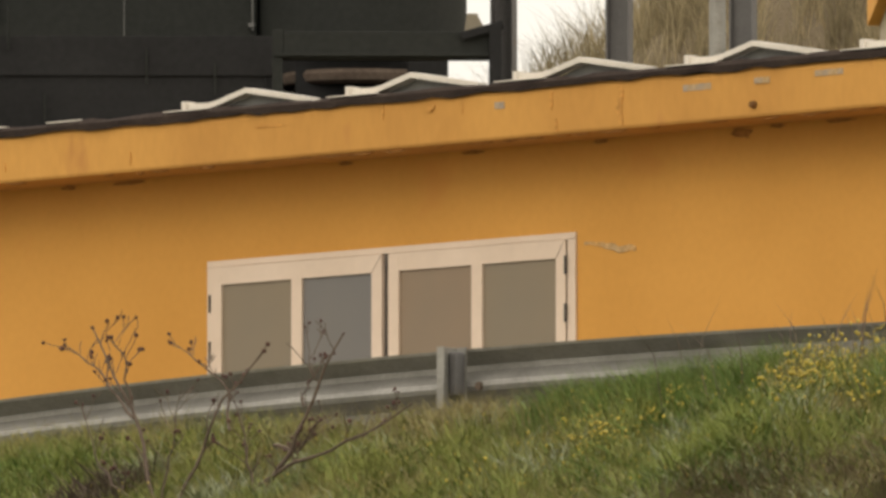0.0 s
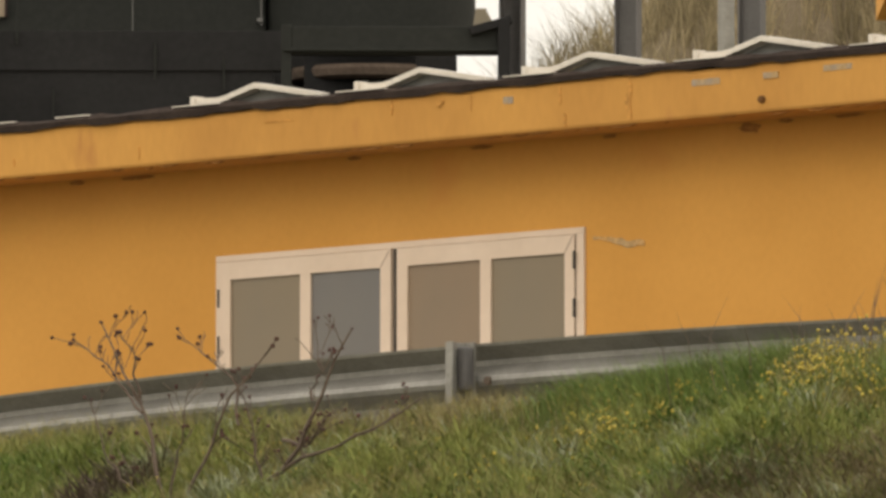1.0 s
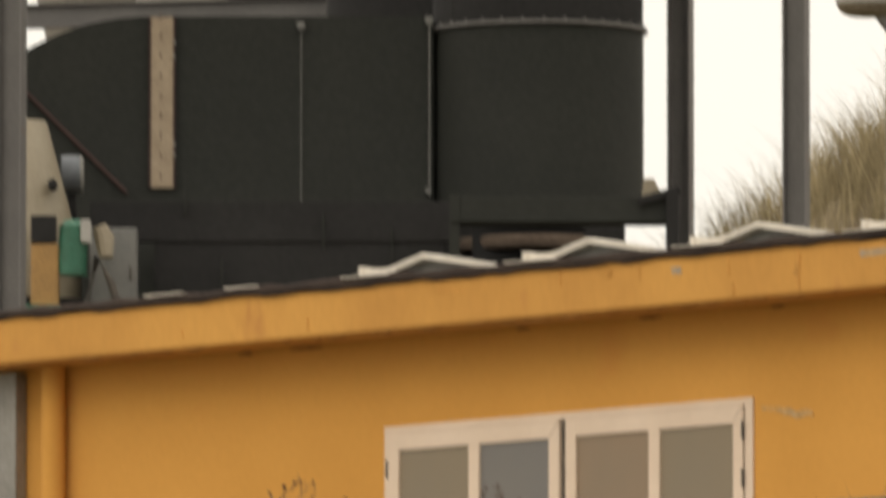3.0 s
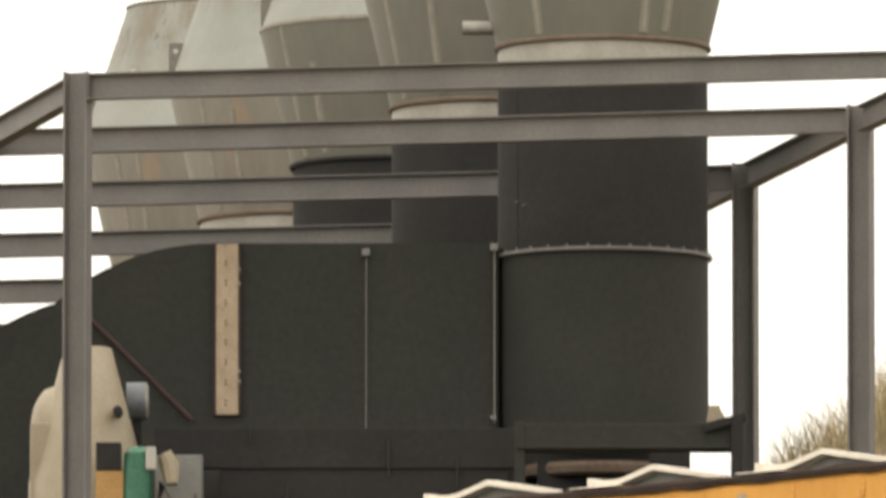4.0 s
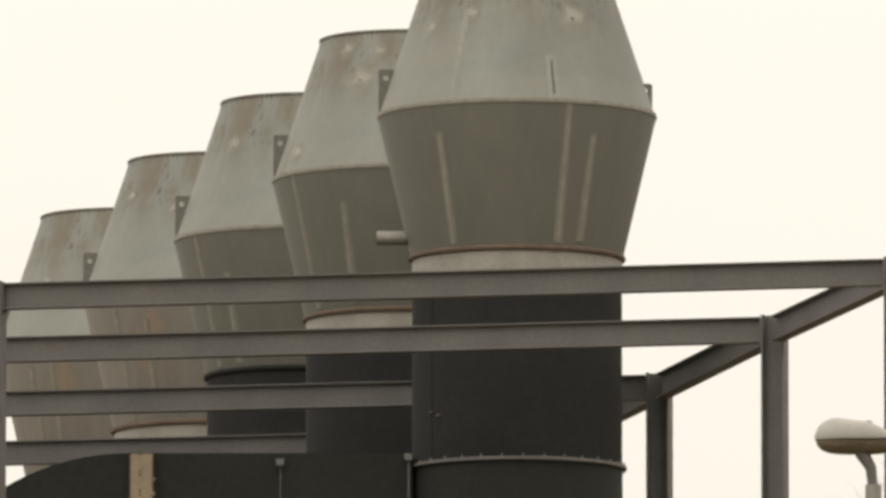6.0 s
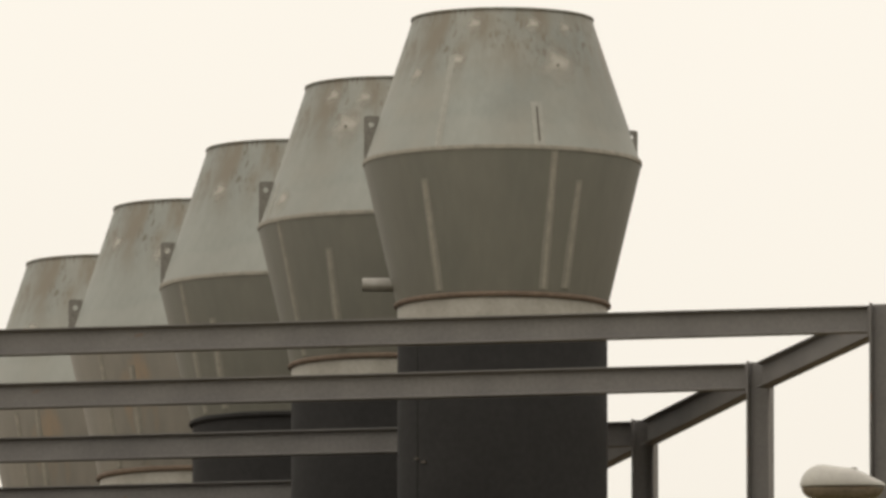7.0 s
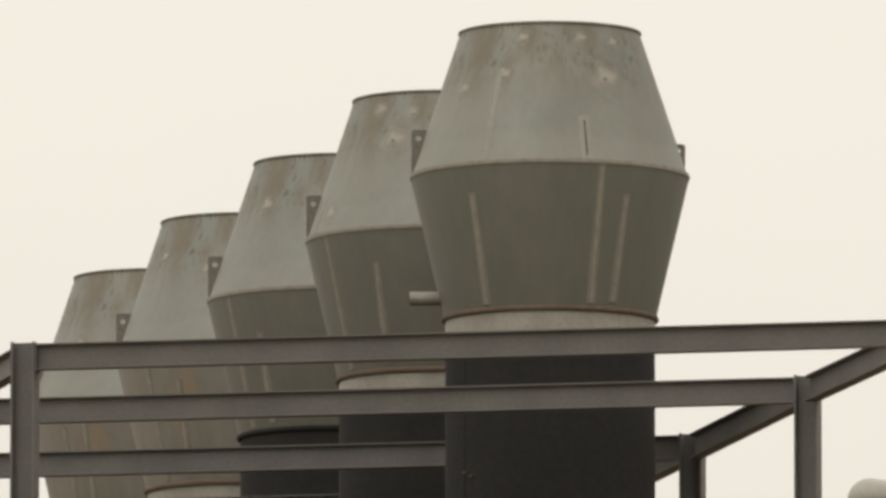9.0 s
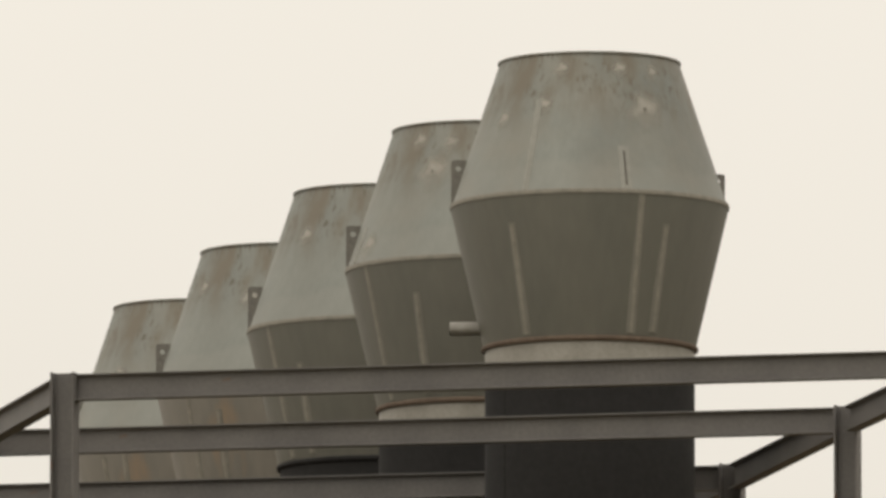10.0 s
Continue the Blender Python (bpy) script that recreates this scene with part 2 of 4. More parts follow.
    cast.operation = "MULTIPLY"
    tan.data_type = "RGBA"
    wide, spread = n.new("ShaderNodeTexNoise"), n.new("ShaderNodeMapRange")
    wide.inputs["Scale"].default_value, wide.inputs["Detail"].default_value = 1.3, 4
    spread.inputs["From Min"].default_value, spread.inputs["From Max"].default_value = 0.40, 0.70
    spread.inputs["To Max"].default_value = 0.5
    l.new(co.outputs["Object"], wide.inputs["Vector"])
    l.new(wide.outputs["Fac"], spread.inputs["Value"])
    l.new(spread.outputs[0], cast.inputs[0])
    l.new(info.outputs["Random"], cast.inputs[1])
    l.new(cast.outputs[0], tan.inputs["Factor"])
    l.new(pale.outputs["Result"], tan.inputs["A"])
    tan.inputs["B"].default_value = (0.235, 0.215, 0.178, 1)
    # a brown weathered belt below the mouth
    belt, lobes, rusty, brown = n.new("ShaderNodeMapRange"), n.new("ShaderNodeTexNoise"), n.new("ShaderNodeMath"), n.new("ShaderNodeMix")
    belt.interpolation_type = "SMOOTHSTEP"
    belt.inputs["From Min"].default_value, belt.inputs["From Max"].default_value = streak - 0.75, streak + 0.1
    rusty.operation = "MULTIPLY"
    brown.data_type = "RGBA"
    l.new(sep.outputs["Z"], belt.inputs["Value"])
    l.new(mp.outputs[0], lobes.inputs["Vector"])
    lobes.inputs["Scale"].default_value, lobes.inputs["Detail"].default_value = 0.3, 5
    gaps = n.new("ShaderNodeMapRange")
    gaps.inputs["From Min"].default_value, gaps.inputs["From Max"].default_value = 0.42, 0.66
    l.new(lobes.outputs["Fac"], gaps.inputs["Value"])
    l.new(belt.outputs[0], rusty.inputs[0])
    l.new(gaps.outputs[0], rusty.inputs[1])
    l.new(rusty.outputs[0], brown.inputs["Factor"])
    l.new(tan.outputs["Result"], brown.inputs["A"])
    brown.inputs["B"].default_value = (0.155, 0.138, 0.108, 1)
    l.new(brown.outputs["Result"], bs.inputs["Base Color"])
    return m


def faded_mark():
    """A pale burn mark that fades out towards its rim, on a disc of radius 1."""
    m = mat("pale_heat_mark", (0.41, 0.39, 0.345), (0.33, 0.315, 0.275), 0.7, 0.1, scale=2.0, fine=9, bump=0, tone=0.12)
    n, l = m.node_tree.nodes, m.node_tree.links
    co, ln, fade = n.new("ShaderNodeTexCoord"), n.new("ShaderNodeVectorMath"), n.new("ShaderNodeMapRange")
    ln.operation = "LENGTH"
    wob = n.new("ShaderNodeTexNoise")
    wob.inputs["Scale"].default_value = 1.7
    l.new(co.outputs["Object"], ln.inputs[0])
    l.new(co.outputs["Object"], wob.inputs["Vector"])
    add = n.new("ShaderNodeMath")
    l.new(ln.outputs["Value"], add.inputs[0])
    l.new(wob.outputs["Fac"], add.inputs[1])
    fade.interpolation_type = "SMOOTHSTEP"
    fade.inputs["From Min"].default_value, fade.inputs["From Max"].default_value = 0.5, 1.35
    fade.inputs["To Min"].default_value, fade.inputs["To Max"].default_value = 0.8, 0.0
    l.new(add.outputs[0], fade.inputs["Value"])
    l.new(fade.outputs[0], n["Principled BSDF"].inputs["Alpha"])
    return m


M_PATCH = faded_mark()
M_CONE = galvanised_cone("weathered_cone_sheet", 1.27)
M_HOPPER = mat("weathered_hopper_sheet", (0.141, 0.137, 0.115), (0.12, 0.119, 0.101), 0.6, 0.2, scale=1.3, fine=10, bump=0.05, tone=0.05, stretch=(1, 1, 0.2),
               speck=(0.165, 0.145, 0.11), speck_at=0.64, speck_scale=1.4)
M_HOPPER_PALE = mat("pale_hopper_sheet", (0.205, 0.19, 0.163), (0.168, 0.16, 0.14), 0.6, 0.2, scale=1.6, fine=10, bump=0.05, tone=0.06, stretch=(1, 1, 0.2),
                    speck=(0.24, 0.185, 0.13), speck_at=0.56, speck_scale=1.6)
M_COLLAR = mat("pale_collar_sheet", (0.295, 0.282, 0.25), (0.235, 0.223, 0.196), 0.6, 0.15, scale=2.5, fine=22, bump=0.08, tone=0.1)

M_GLASS = bpy.data.materials.new("frosted_pane")
M_GLASS.use_nodes = True
_b = M_GLASS.node_tree.nodes["Principled BSDF"]
_b.inputs["Base Color"].default_value = (0.21, 0.185, 0.145, 1)
_b.inputs["Roughness"].default_value = 0.35
_b.inputs["Specular IOR Level"].default_value = 0.25
_n = M_GLASS.node_tree.nodes.new("ShaderNodeTexNoise")
_n.inputs["Scale"].default_value = 1.7
_r = M_GLASS.node_tree.nodes.new("ShaderNodeMix")
_r.data_type = "RGBA"
_r.inputs["A"].default_value, _r.inputs["B"].default_value = (0.235, 0.185, 0.122, 1), (0.20, 0.168, 0.122, 1)
M_GLASS.node_tree.links.new(_n.outputs["Fac"], _r.inputs["Factor"])
M_GLASS.node_tree.links.new(_r.outputs["Result"], _b.inputs["Base Color"])
M_GLASS_BLUE = M_GLASS.copy()
M_GLASS_BLUE.name = "bluish_pane"
_r2 = [q for q in M_GLASS_BLUE.node_tree.nodes if q.bl_idname == "ShaderNodeMix"][0]
_r2.inputs["A"].default_value, _r2.inputs["B"].default_value = (0.155, 0.148, 0.143, 1), (0.18, 0.166, 0.145, 1)
M_GLASS_PINK = M_GLASS.copy()
M_GLASS_PINK.name = "pinkish_pane"
_r3 = [q for q in M_GLASS_PINK.node_tree.nodes if q.bl_idname == "ShaderNodeMix"][0]
_r3.inputs["A"].default_value, _r3.inputs["B"].default_value = (0.26, 0.185, 0.12, 1), (0.21, 0.165, 0.115, 1)


# ---- building blocks ----
def thing(name, m, label, category, group="", kind=""):
    ob = new(name)
    ob.empty_display_size = 0.2
    ob.matrix_basis = m
    return tagged(ob, label, category, group, kind)


def part(name, bm, material, parent, label="", smooth=False, m=None):
    me = bpy.data.meshes.new(name)
    bmesh.ops.recalc_face_normals(bm, faces=bm.faces)
    bm.to_mesh(me)
    bm.free()
    me.materials.append(material)
    if smooth:
        for p in me.polygons:
            p.use_smooth = True
        me.set_sharp_from_angle(angle=radians(35))
    ob = new(name, me)
    ob.parent = parent
    if m is not None:
        ob.matrix_basis = m
    return tagged(ob, label)


def again(ob, m):
    """Another object on the same mesh, under the same parent."""
    o = ob.copy()
    scene.collection.objects.link(o)
    o.matrix_basis = m
    return o


def box(x0, x1, y0, y1, z0, z1, bevel=0.0, bm=None):
    own = bmesh.new()
    bmesh.ops.create_cube(own, size=1)
    for v in own.verts:
        v.co = Vector((x0 + (v.co.x + 0.5) * (x1 - x0), y0 + (v.co.y + 0.5) * (y1 - y0), z0 + (v.co.z + 0.5) * (z1 - z0)))
    if bevel:
        bmesh.ops.bevel(own, geom=own.edges[:], offset=bevel, segments=2, affect="EDGES", profile=0.7)
    if bm is None:
        return own
    me = bpy.data.meshes.new("tmp")
    own.to_mesh(me)
    own.free()
    bm.from_mesh(me)
    bpy.data.meshes.remove(me)
    return bm


def revolve(profile, seg=64, bm=None, closed=True):
    """A body of revolution round z; profile is a list of (radius, height)."""
    bm = bm or bmesh.new()
    rings = [[bm.verts.new((r * math.cos(2 * math.pi * k / seg), r * math.sin(2 * math.pi * k / seg), z)) for k in range(seg)]
             for r, z in profile]
    pairs = list(zip(rings, rings[1:] + (rings[:1] if closed else [])))
    if not closed:
        pairs = pairs[:len(rings) - 1]
    for a, b in pairs:
        for k in range(seg):
            bm.faces.new((a[k], a[(k + 1) % seg], b[(k + 1) % seg], b[k]))
    return bm


def tube(points, radii, seg=8, bm=None):
    """A tapered tube through points."""
    bm = bm or bmesh.new()
    rings = []
    for i, p in enumerate(points):
        p = Vector(p)
        d = (Vector(points[min(i + 1, len(points) - 1)]) - Vector(points[max(i - 1, 0)])).normalized()
        side = d.cross(Vector((0, 0, 1)) if abs(d.z) < 0.9 else Vector((1, 0, 0))).normalized()
        up = side.cross(d)
        r = radii[i] if isinstance(radii, (list, tuple)) else radii
        rings.append([bm.verts.new(p + r * (math.cos(2 * math.pi * k / seg) * side + math.sin(2 * math.pi * k / seg) * up)) for k in range(seg)])
    for a, b in zip(rings, rings[1:]):
        for k in range(seg):
            bm.faces.new((a[k], a[(k + 1) % seg], b[(k + 1) % seg], b[k]))
    bm.faces.new(rings[0])
    bm.faces.new(rings[-1])
    return bm


def i_section(length, h, w, tf=0.016, tw=0.011):
    """A rolled steel beam along +x from the origin, its top at z = 0."""
    pts = [(-w / 2, 0), (w / 2, 0), (w / 2, -tf), (tw / 2, -tf - 0.012), (tw / 2, -h + tf + 0.012), (w / 2, -h + tf), (w / 2, -h), (-w / 2, -h),
           (-w / 2, -h + tf), (-tw / 2, -h + tf + 0.012), (-tw / 2, -tf - 0.012), (-w / 2, -tf)]
    bm = bmesh.new()
    a = [bm.verts.new((0, y, z)) for y, z in pts]
    b = [bm.verts.new((length, y, z)) for y, z in pts]
    for k in range(len(pts)):
        bm.faces.new((a[k], a[(k + 1) % len(pts)], b[(k + 1) % len(pts)], b[k]))
    bm.faces.new(a)
    bm.faces.new(b)
    return bm


def smoothstep(a, b, x):
    t = np.clip((np.asarray(x, float) - a) / (b - a), 0, 1)
    return t * t * (3 - 2 * t)


# ---- the lie of the land ----
TURN = radians(46)                       # the orange house stands at 46 degrees to the line of sight
HOUSE = (0.396, 64.876)
M_HOUSE = pose(HOUSE[0], HOUSE[1], 0, 0, 0, -46)
YARD_Z, ROAD_Z = 13.6, 3.85


def to_house(x, y):
    dx, dy = np.asarray(x, float) - HOUSE[0], np.asarray(y, float) - HOUSE[1]
    return dx * math.cos(TURN) - dy * math.sin(TURN), dx * math.sin(TURN) + dy * math.cos(TURN)


def land(x, y):
    """Height of the ground at x, y."""
    x, y = np.asarray(x, float), np.asarray(y, float)
    lx, ly = to_house(x, y)
    q = -ly
    bank = 4.07 - 0.50 * (q - 3.25) + 0.15 * smoothstep(4.6, 6.3, lx) * smoothstep(6.5, 3.6, q)
    bank = bank + 0.04 * np.sin(lx * 2.1 + 0.6) * np.sin(q * 1.7) + 0.03 * np.sin(lx * 5.3) * smoothstep(3.2, 3.8, q)
    bank = np.maximum(bank, -1.7)
    z = ROAD_Z + (bank - ROAD_Z) * smoothstep(3.15, 3.35, q)
    z = z + (YARD_Z - ROAD_Z) * smoothstep(86, 164, y) * smoothstep(-2, -12, q)
    slope = 4.05 + 0.76 * np.clip(x - 2.9, -0.5, 9.0) - 2.6 * np.clip(2.4 - x, 0, 1.6)
    hill = slope * smoothstep(190, 203, y) * (1 - smoothstep(330, 600, y)) * smoothstep(1.0, 2.4, x)
    return z + np.maximum(hill, 0)


def axis(*runs):
    return np.unique(np.concatenate([np.linspace(a, b, n) for a, b, n in runs]).round(3))


gx = axis((-3000, -300, 8), (-300, -30, 10), (-30, -6, 12), (-6, 8, 70), (8, 16, 12), (16, 60, 10), (60, 3000, 10))
gy = axis((-400, -20, 8), (-20, 50, 14), (50, 72, 90), (72, 185, 30), (185, 210, 40), (210, 600, 14), (600, 4500, 8))
GX, GY = np.meshgrid(gx, gy)
GZ = land(GX, GY)
verts = np.stack([GX, GY, GZ], -1).reshape(-1, 3).tolist()
nx = len(gx)
faces = [(j * nx + i, j * nx + i + 1, (j + 1) * nx + i + 1, (j + 1) * nx + i) for j in range(len(gy) - 1) for i in range(nx - 1)]
me = bpy.data.meshes.new("ground")
me.from_pydata(verts, [], faces)
me.materials.append(M_SOIL)
me.polygons.foreach_set("use_smooth", [True] * len(me.polygons))
tagged(new("ground", me), "sloping hillside of soil under rough green grass", "ground", kind="structure")

# hidden behind the rail; its paleness is added as a reflector for the eave
road = part("road", box(-40, 40, -3.0, -0.2, ROAD_Z - 0.02, ROAD_Z + 0.015), M_ROAD, None, "narrow unseen concrete road, coloured pale to bounce light under the eave", m=M_HOUSE)
tagged(road, category="road", kind="structure")


# ---- the five exhaust stacks ----
RIM_Z = 22.346
STACK = (0.673, 171.835)
STEP = (-1.3155, 6.08)
SIZE = (1.0, 1.008, 1.024, 1.038, 1.05)   # the stacks at the back are slightly larger


def radial(az, r, z):
    """A pose on the stack's side: az degrees from the side that faces the road, z up, y outwards."""
    a = radians(az)
    return Matrix.Translation((r * math.sin(a), -r * math.cos(a), z)) @ Euler((0, 0, a)).to_matrix().to_4x4()


def seam(az, r0, z0, r1, z1, w=0.095):
    """A flat strip that lies on the cone between two heights."""
    a = radians(az)
    lo, hi = Vector((r0 * math.sin(a), -r0 * math.cos(a), z0)), Vector((r1 * math.sin(a), -r1 * math.cos(a), z1))
    side = Vector((math.cos(a), math.sin(a), 0)) * w / 2
    out = Vector((math.sin(a), -math.cos(a), 0)) * 0.012
    bm = bmesh.new()
    v = [bm.verts.new(p) for p in (lo - side, lo + side, hi + side, hi - side, lo - side * 0.5 + out, lo + side * 0.5 + out, hi + side * 0.5 + out, hi - side * 0.5 + out)]
    for f in ((0, 1, 2, 3), (4, 5, 6, 7), (0, 1, 5, 4), (1, 2, 6, 5), (2, 3, 7, 6), (3, 0, 4, 7)):
        bm.faces.new([v[k] for k in f])
    return bm


def upper_r(z):
    return 1.633 + (1.067 - 1.633) * z / 1.694


def lower_r(z):
    return 1.633 + (1.25 - 1.633) * z / -1.665


def lug_mesh():
    """A lifting eye: an upright plate with a round hole."""
    bm = bmesh.new()
    n = 16
    outer = [(1.585, 0.02), (1.635, 0.03), (1.638, 0.53), (1.62, 0.56), (1.46, 0.565), (1.445, 0.5)]
    hole = [(1.55 + 0.036 * math.cos(2 * math.pi * k / n), 0.46 + 0.036 * math.sin(2 * math.pi * k / n)) for k in range(n)]
    edges = []
    for ring in (outer, hole):
        vs = [bm.verts.new((x, 0, z)) for x, z in ring]
        edges += [bm.edges.new((vs[k], vs[(k + 1) % len(vs)])) for k in range(len(vs))]
    res = bmesh.ops.triangle_fill(bm, use_beauty=True, edges=edges)
    faces_ = [g for g in res["geom"] if isinstance(g, bmesh.types.BMFace)]
    ext = bmesh.ops.extrude_face_region(bm, geom=faces_)
    bmesh.ops.translate(bm, vec=(0, 0.03, 0), verts=[g for g in ext["geom"] if isinstance(g, bmesh.types.BMVert)])
    return bm


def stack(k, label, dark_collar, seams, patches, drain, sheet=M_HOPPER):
    st = thing("exhaust_stack", pose(STACK[0] + k * STEP[0] + 1.633 * (SIZE[k] - 1), STACK[1] + k * STEP[1], RIM_Z) @ Matrix.Diagonal((SIZE[k], SIZE[k], SIZE[k], 1)), label, "exhaust stack", "row of exhaust stacks")
    t = 0.012
    part("cowl", revolve([(1.633, 0), (1.067, 1.694), (1.082, 1.70), (1.082, 1.725), (1.05, 1.725), (1.05, 1.69), (1.633 - t * 2, 0.0)]), M_CONE, st,
         "weathered grey sheet-metal cowl with dark drips", True)
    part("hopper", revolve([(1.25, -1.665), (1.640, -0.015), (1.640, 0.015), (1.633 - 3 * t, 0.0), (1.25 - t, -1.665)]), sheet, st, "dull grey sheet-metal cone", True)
    prof = [(1.25 + 0.034 * math.cos(a), -1.685 + 0.034 * math.sin(a)) for a in [2 * math.pi * i / 10 for i in range(10)]]
    part("ring", revolve(prof), M_BLACK if dark_collar else M_RUST, st, "black ring" if dark_collar else "dull rusty ring", True)
    part("collar", revolve([(1.237, -2.12), (1.237, -1.665), (1.22, -1.665), (1.22, -2.12)]), M_BLACK if dark_collar else M_COLLAR, st, "", True)
    foot_z = -4.165 if drain else YARD_Z + 2.12 - RIM_Z
    part("duct", revolve([(1.236, foot_z), (1.236, -2.12), (1.20, -2.12), (1.20, foot_z)]), M_BLACK, st, "black painted steel duct", True)
    if drain:
        part("lower_duct", revolve([(1.24, YARD_Z + 2.40 - RIM_Z), (1.24, -4.167), (1.20, -4.167), (1.20, YARD_Z + 2.40 - RIM_Z)]), M_OLIVE, st, "dark green-black steel duct", True)
    # worn rim weld; the pale colour also paints the highlight on this edge
    part("rim_band", revolve([(1.628, -0.022), (1.648, -0.022), (1.652, 0.0), (1.645, 0.03), (1.622, 0.03)]), M_WELD, st, "worn weld along the widest edge, its highlight put into the pale colour", True)
    if drain:
        part("flange", revolve([(1.23, -4.185), (1.285, -4.185), (1.29, -4.18), (1.29, -4.15), (1.285, -4.145), (1.23, -4.145)]), M_BEAM, st, "", True)
    bolt = None
    for j in range(32 if drain else 0):
        m = radial(j * 11.25 + 3, 1.268, -4.145)
        if bolt is None:
            bolt = part("bolt", revolve([(0.001, 0), (0.012, 0), (0.012, 0.035), (0.001, 0.035)], 6), M_BEAM, st, m=m)
        else:
            again(bolt, m)
    lug = part("lifting_lug", lug_mesh(), M_LUG, st, "steel lifting eye, darkened in colour for its shade", m=pose(0, 0, 0, 0, 0, 183))
    again(lug, pose(0, 0, 0, 0, 0, 12) @ Matrix.Diagonal((1, 1, 0.8, 1)))
    for az, lo, hi in seams:
        zr = lower_r if lo < 0 else upper_r
        ws = part("weld_seam", seam(az, zr(lo) + 0.001, lo, zr(hi) + 0.001, hi, 0.12 if lo < 0 else 0.09), M_HALO if lo < 0 else M_TIDE, st, "pale welded seam")
        part("bead", seam(az, zr(lo) + 0.008, lo + 0.01, zr(hi) + 0.008, hi - 0.03, 0.062 if lo < 0 else 0.035), M_WELD if lo < 0 else M_TIDE, ws, "pale weld bead")
    for az, z, s in patches:
        tilt = math.degrees(math.atan2(1.633 - 1.067, 1.694))
        m = radial(az, upper_r(z) + 0.004, z) @ Euler((radians(90 - tilt), 0, 0)).to_matrix().to_4x4()
        mm = m @ Matrix.Diagonal((s * 2.1, s * 2.1, 0.3, 1))
        inv = mm.inverted()
        bm = bmesh.new()
        rings = []
        for rr in (0.02, 0.5, 1.0):
            ring = []
            for q in range(20):
                a2 = 2 * math.pi * q / 20
                zz = z + rr * s * 2.1 * math.sin(a2)
                ax = radians(az) + rr * s * 2.1 * math.cos(a2) / upper_r(z)
                ring.append(bm.verts.new(inv @ Vector(((upper_r(zz) + 0.005) * math.sin(ax), -(upper_r(zz) + 0.005) * math.cos(ax), zz))))
            rings.append(ring)
        bm.faces.new(rings[0])
        for ra, rb in zip(rings, rings[1:]):
            for q in range(20):
                bm.faces.new((ra[q], ra[(q + 1) % 20], rb[(q + 1) % 20], rb[q]))
        part("weld_patch", bm, M_PATCH, st, "pale round weld mark", True, m=mm)
        if s > 0.135:
            part("boss", revolve([(0.001, 0.0), (0.018, 0.0), (0.018, 0.02), (0.001, 0.02)], 10), M_LUG, st, m=m)
    if drain:
        part("drain_pipe", tube([(-1.22, 0, -1.43), (-1.65, 0, -1.43)], 0.083, 16), M_GALV, st, "short grey drain pipe stub", True)
        part("sheet_joint", tube([radial(-54, 1.238, z).translation for z in (-2.2, -3.0, -4.1)], 0.006, 6), M_OLIVE, st)
        for az, z in ((-54, -3.57), (-48, -3.62)):
            part("tab", box(-0.035, 0.035, -0.02, 0.01, -0.012, 0.012, 0.004), M_SEAL, st, m=radial(az, 1.238, z))
        # dark disc on the closed end paints the shaded inside of the pipe
        part("pipe_mouth", tube([(-1.652, 0, -1.43), (-1.655, 0, -1.43)], 0.066, 16), M_SEAL, st)
        slot = part("slot_frame", seam(15.5, upper_r(0.03) + 0.002, 0.03, upper_r(0.56) + 0.002, 0.56, 0.14), M_TIDE, st)
        part("slot", seam(15.5, upper_r(0.08) + 0.015, 0.08, upper_r(0.5) + 0.015, 0.5, 0.018), M_SEAL, st)
    return st


PLAIN = "grey weathered double-cone exhaust stack on a black steel duct"
stack(0, "grey weathered double-cone stack with a drain stub, on black duct", False, [(22, -1.63, -0.02), (35, -1.6, -0.35), (-36, -1.63, -0.33), (-28, 0.03, 1.15)],
      [(30, 1.03, 0.18), (-25, 1.08, 0.09), (18, 1.52, 0.08), (-17, 1.52, 0.08), (40, 1.5, 0.07), (-50, 0.95, 0.09)], True)
stack(1, PLAIN, False, [(-58, -1.63, -0.02), (-30, -1.6, -0.4), (-70, 0.05, 0.5)], [(-27, 1.1, 0.17), (-40, 1.5, 0.09), (-18, 1.45, 0.08), (-60, 0.25, 0.12)], False)
stack(2, "grey weathered double-cone stack with black collar and duct", True, [(-57, -1.63, -0.02), (-40, -1.6, -0.5)], [(-45, 1.1, 0.09)], False)
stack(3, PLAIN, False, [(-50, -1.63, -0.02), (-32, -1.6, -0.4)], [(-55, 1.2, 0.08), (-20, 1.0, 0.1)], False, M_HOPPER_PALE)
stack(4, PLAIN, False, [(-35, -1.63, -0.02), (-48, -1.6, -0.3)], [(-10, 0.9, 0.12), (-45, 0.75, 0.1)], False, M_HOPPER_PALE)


# ---- the open steel frame round the stacks ----
BEAM_Z = 19.535
FR, FL, BAY = (4.876, 162.416), (-5.284, 164.767), (-1.21, 5.80)
steel = thing("steel_frame", pose(0, 0, 0), "open grey painted steel frame of columns and roof beams", "steel frame")


def beam(name, a, b, z, h=0.295, w=0.17):
    d = Vector((b[0] - a[0], b[1] - a[1]))
    m = Matrix.Translation((a[0], a[1], z)) @ Euler((0, 0, math.atan2(d.y, d.x))).to_matrix().to_4x4()
    return part(name, i_section(d.length, h, w), M_BEAM, steel, m=m)


def column(x, y, turn):
    bm = i_section(BEAM_Z - YARD_Z + 0.02, 0.27, 0.27, 0.02, 0.012)
    for v in bm.verts:
        v.co = Vector((v.co.z + 0.135, v.co.y, v.co.x))
    return part("column", bm, M_BEAM, steel, m=pose(x, y, YARD_Z, 0, 0, turn))


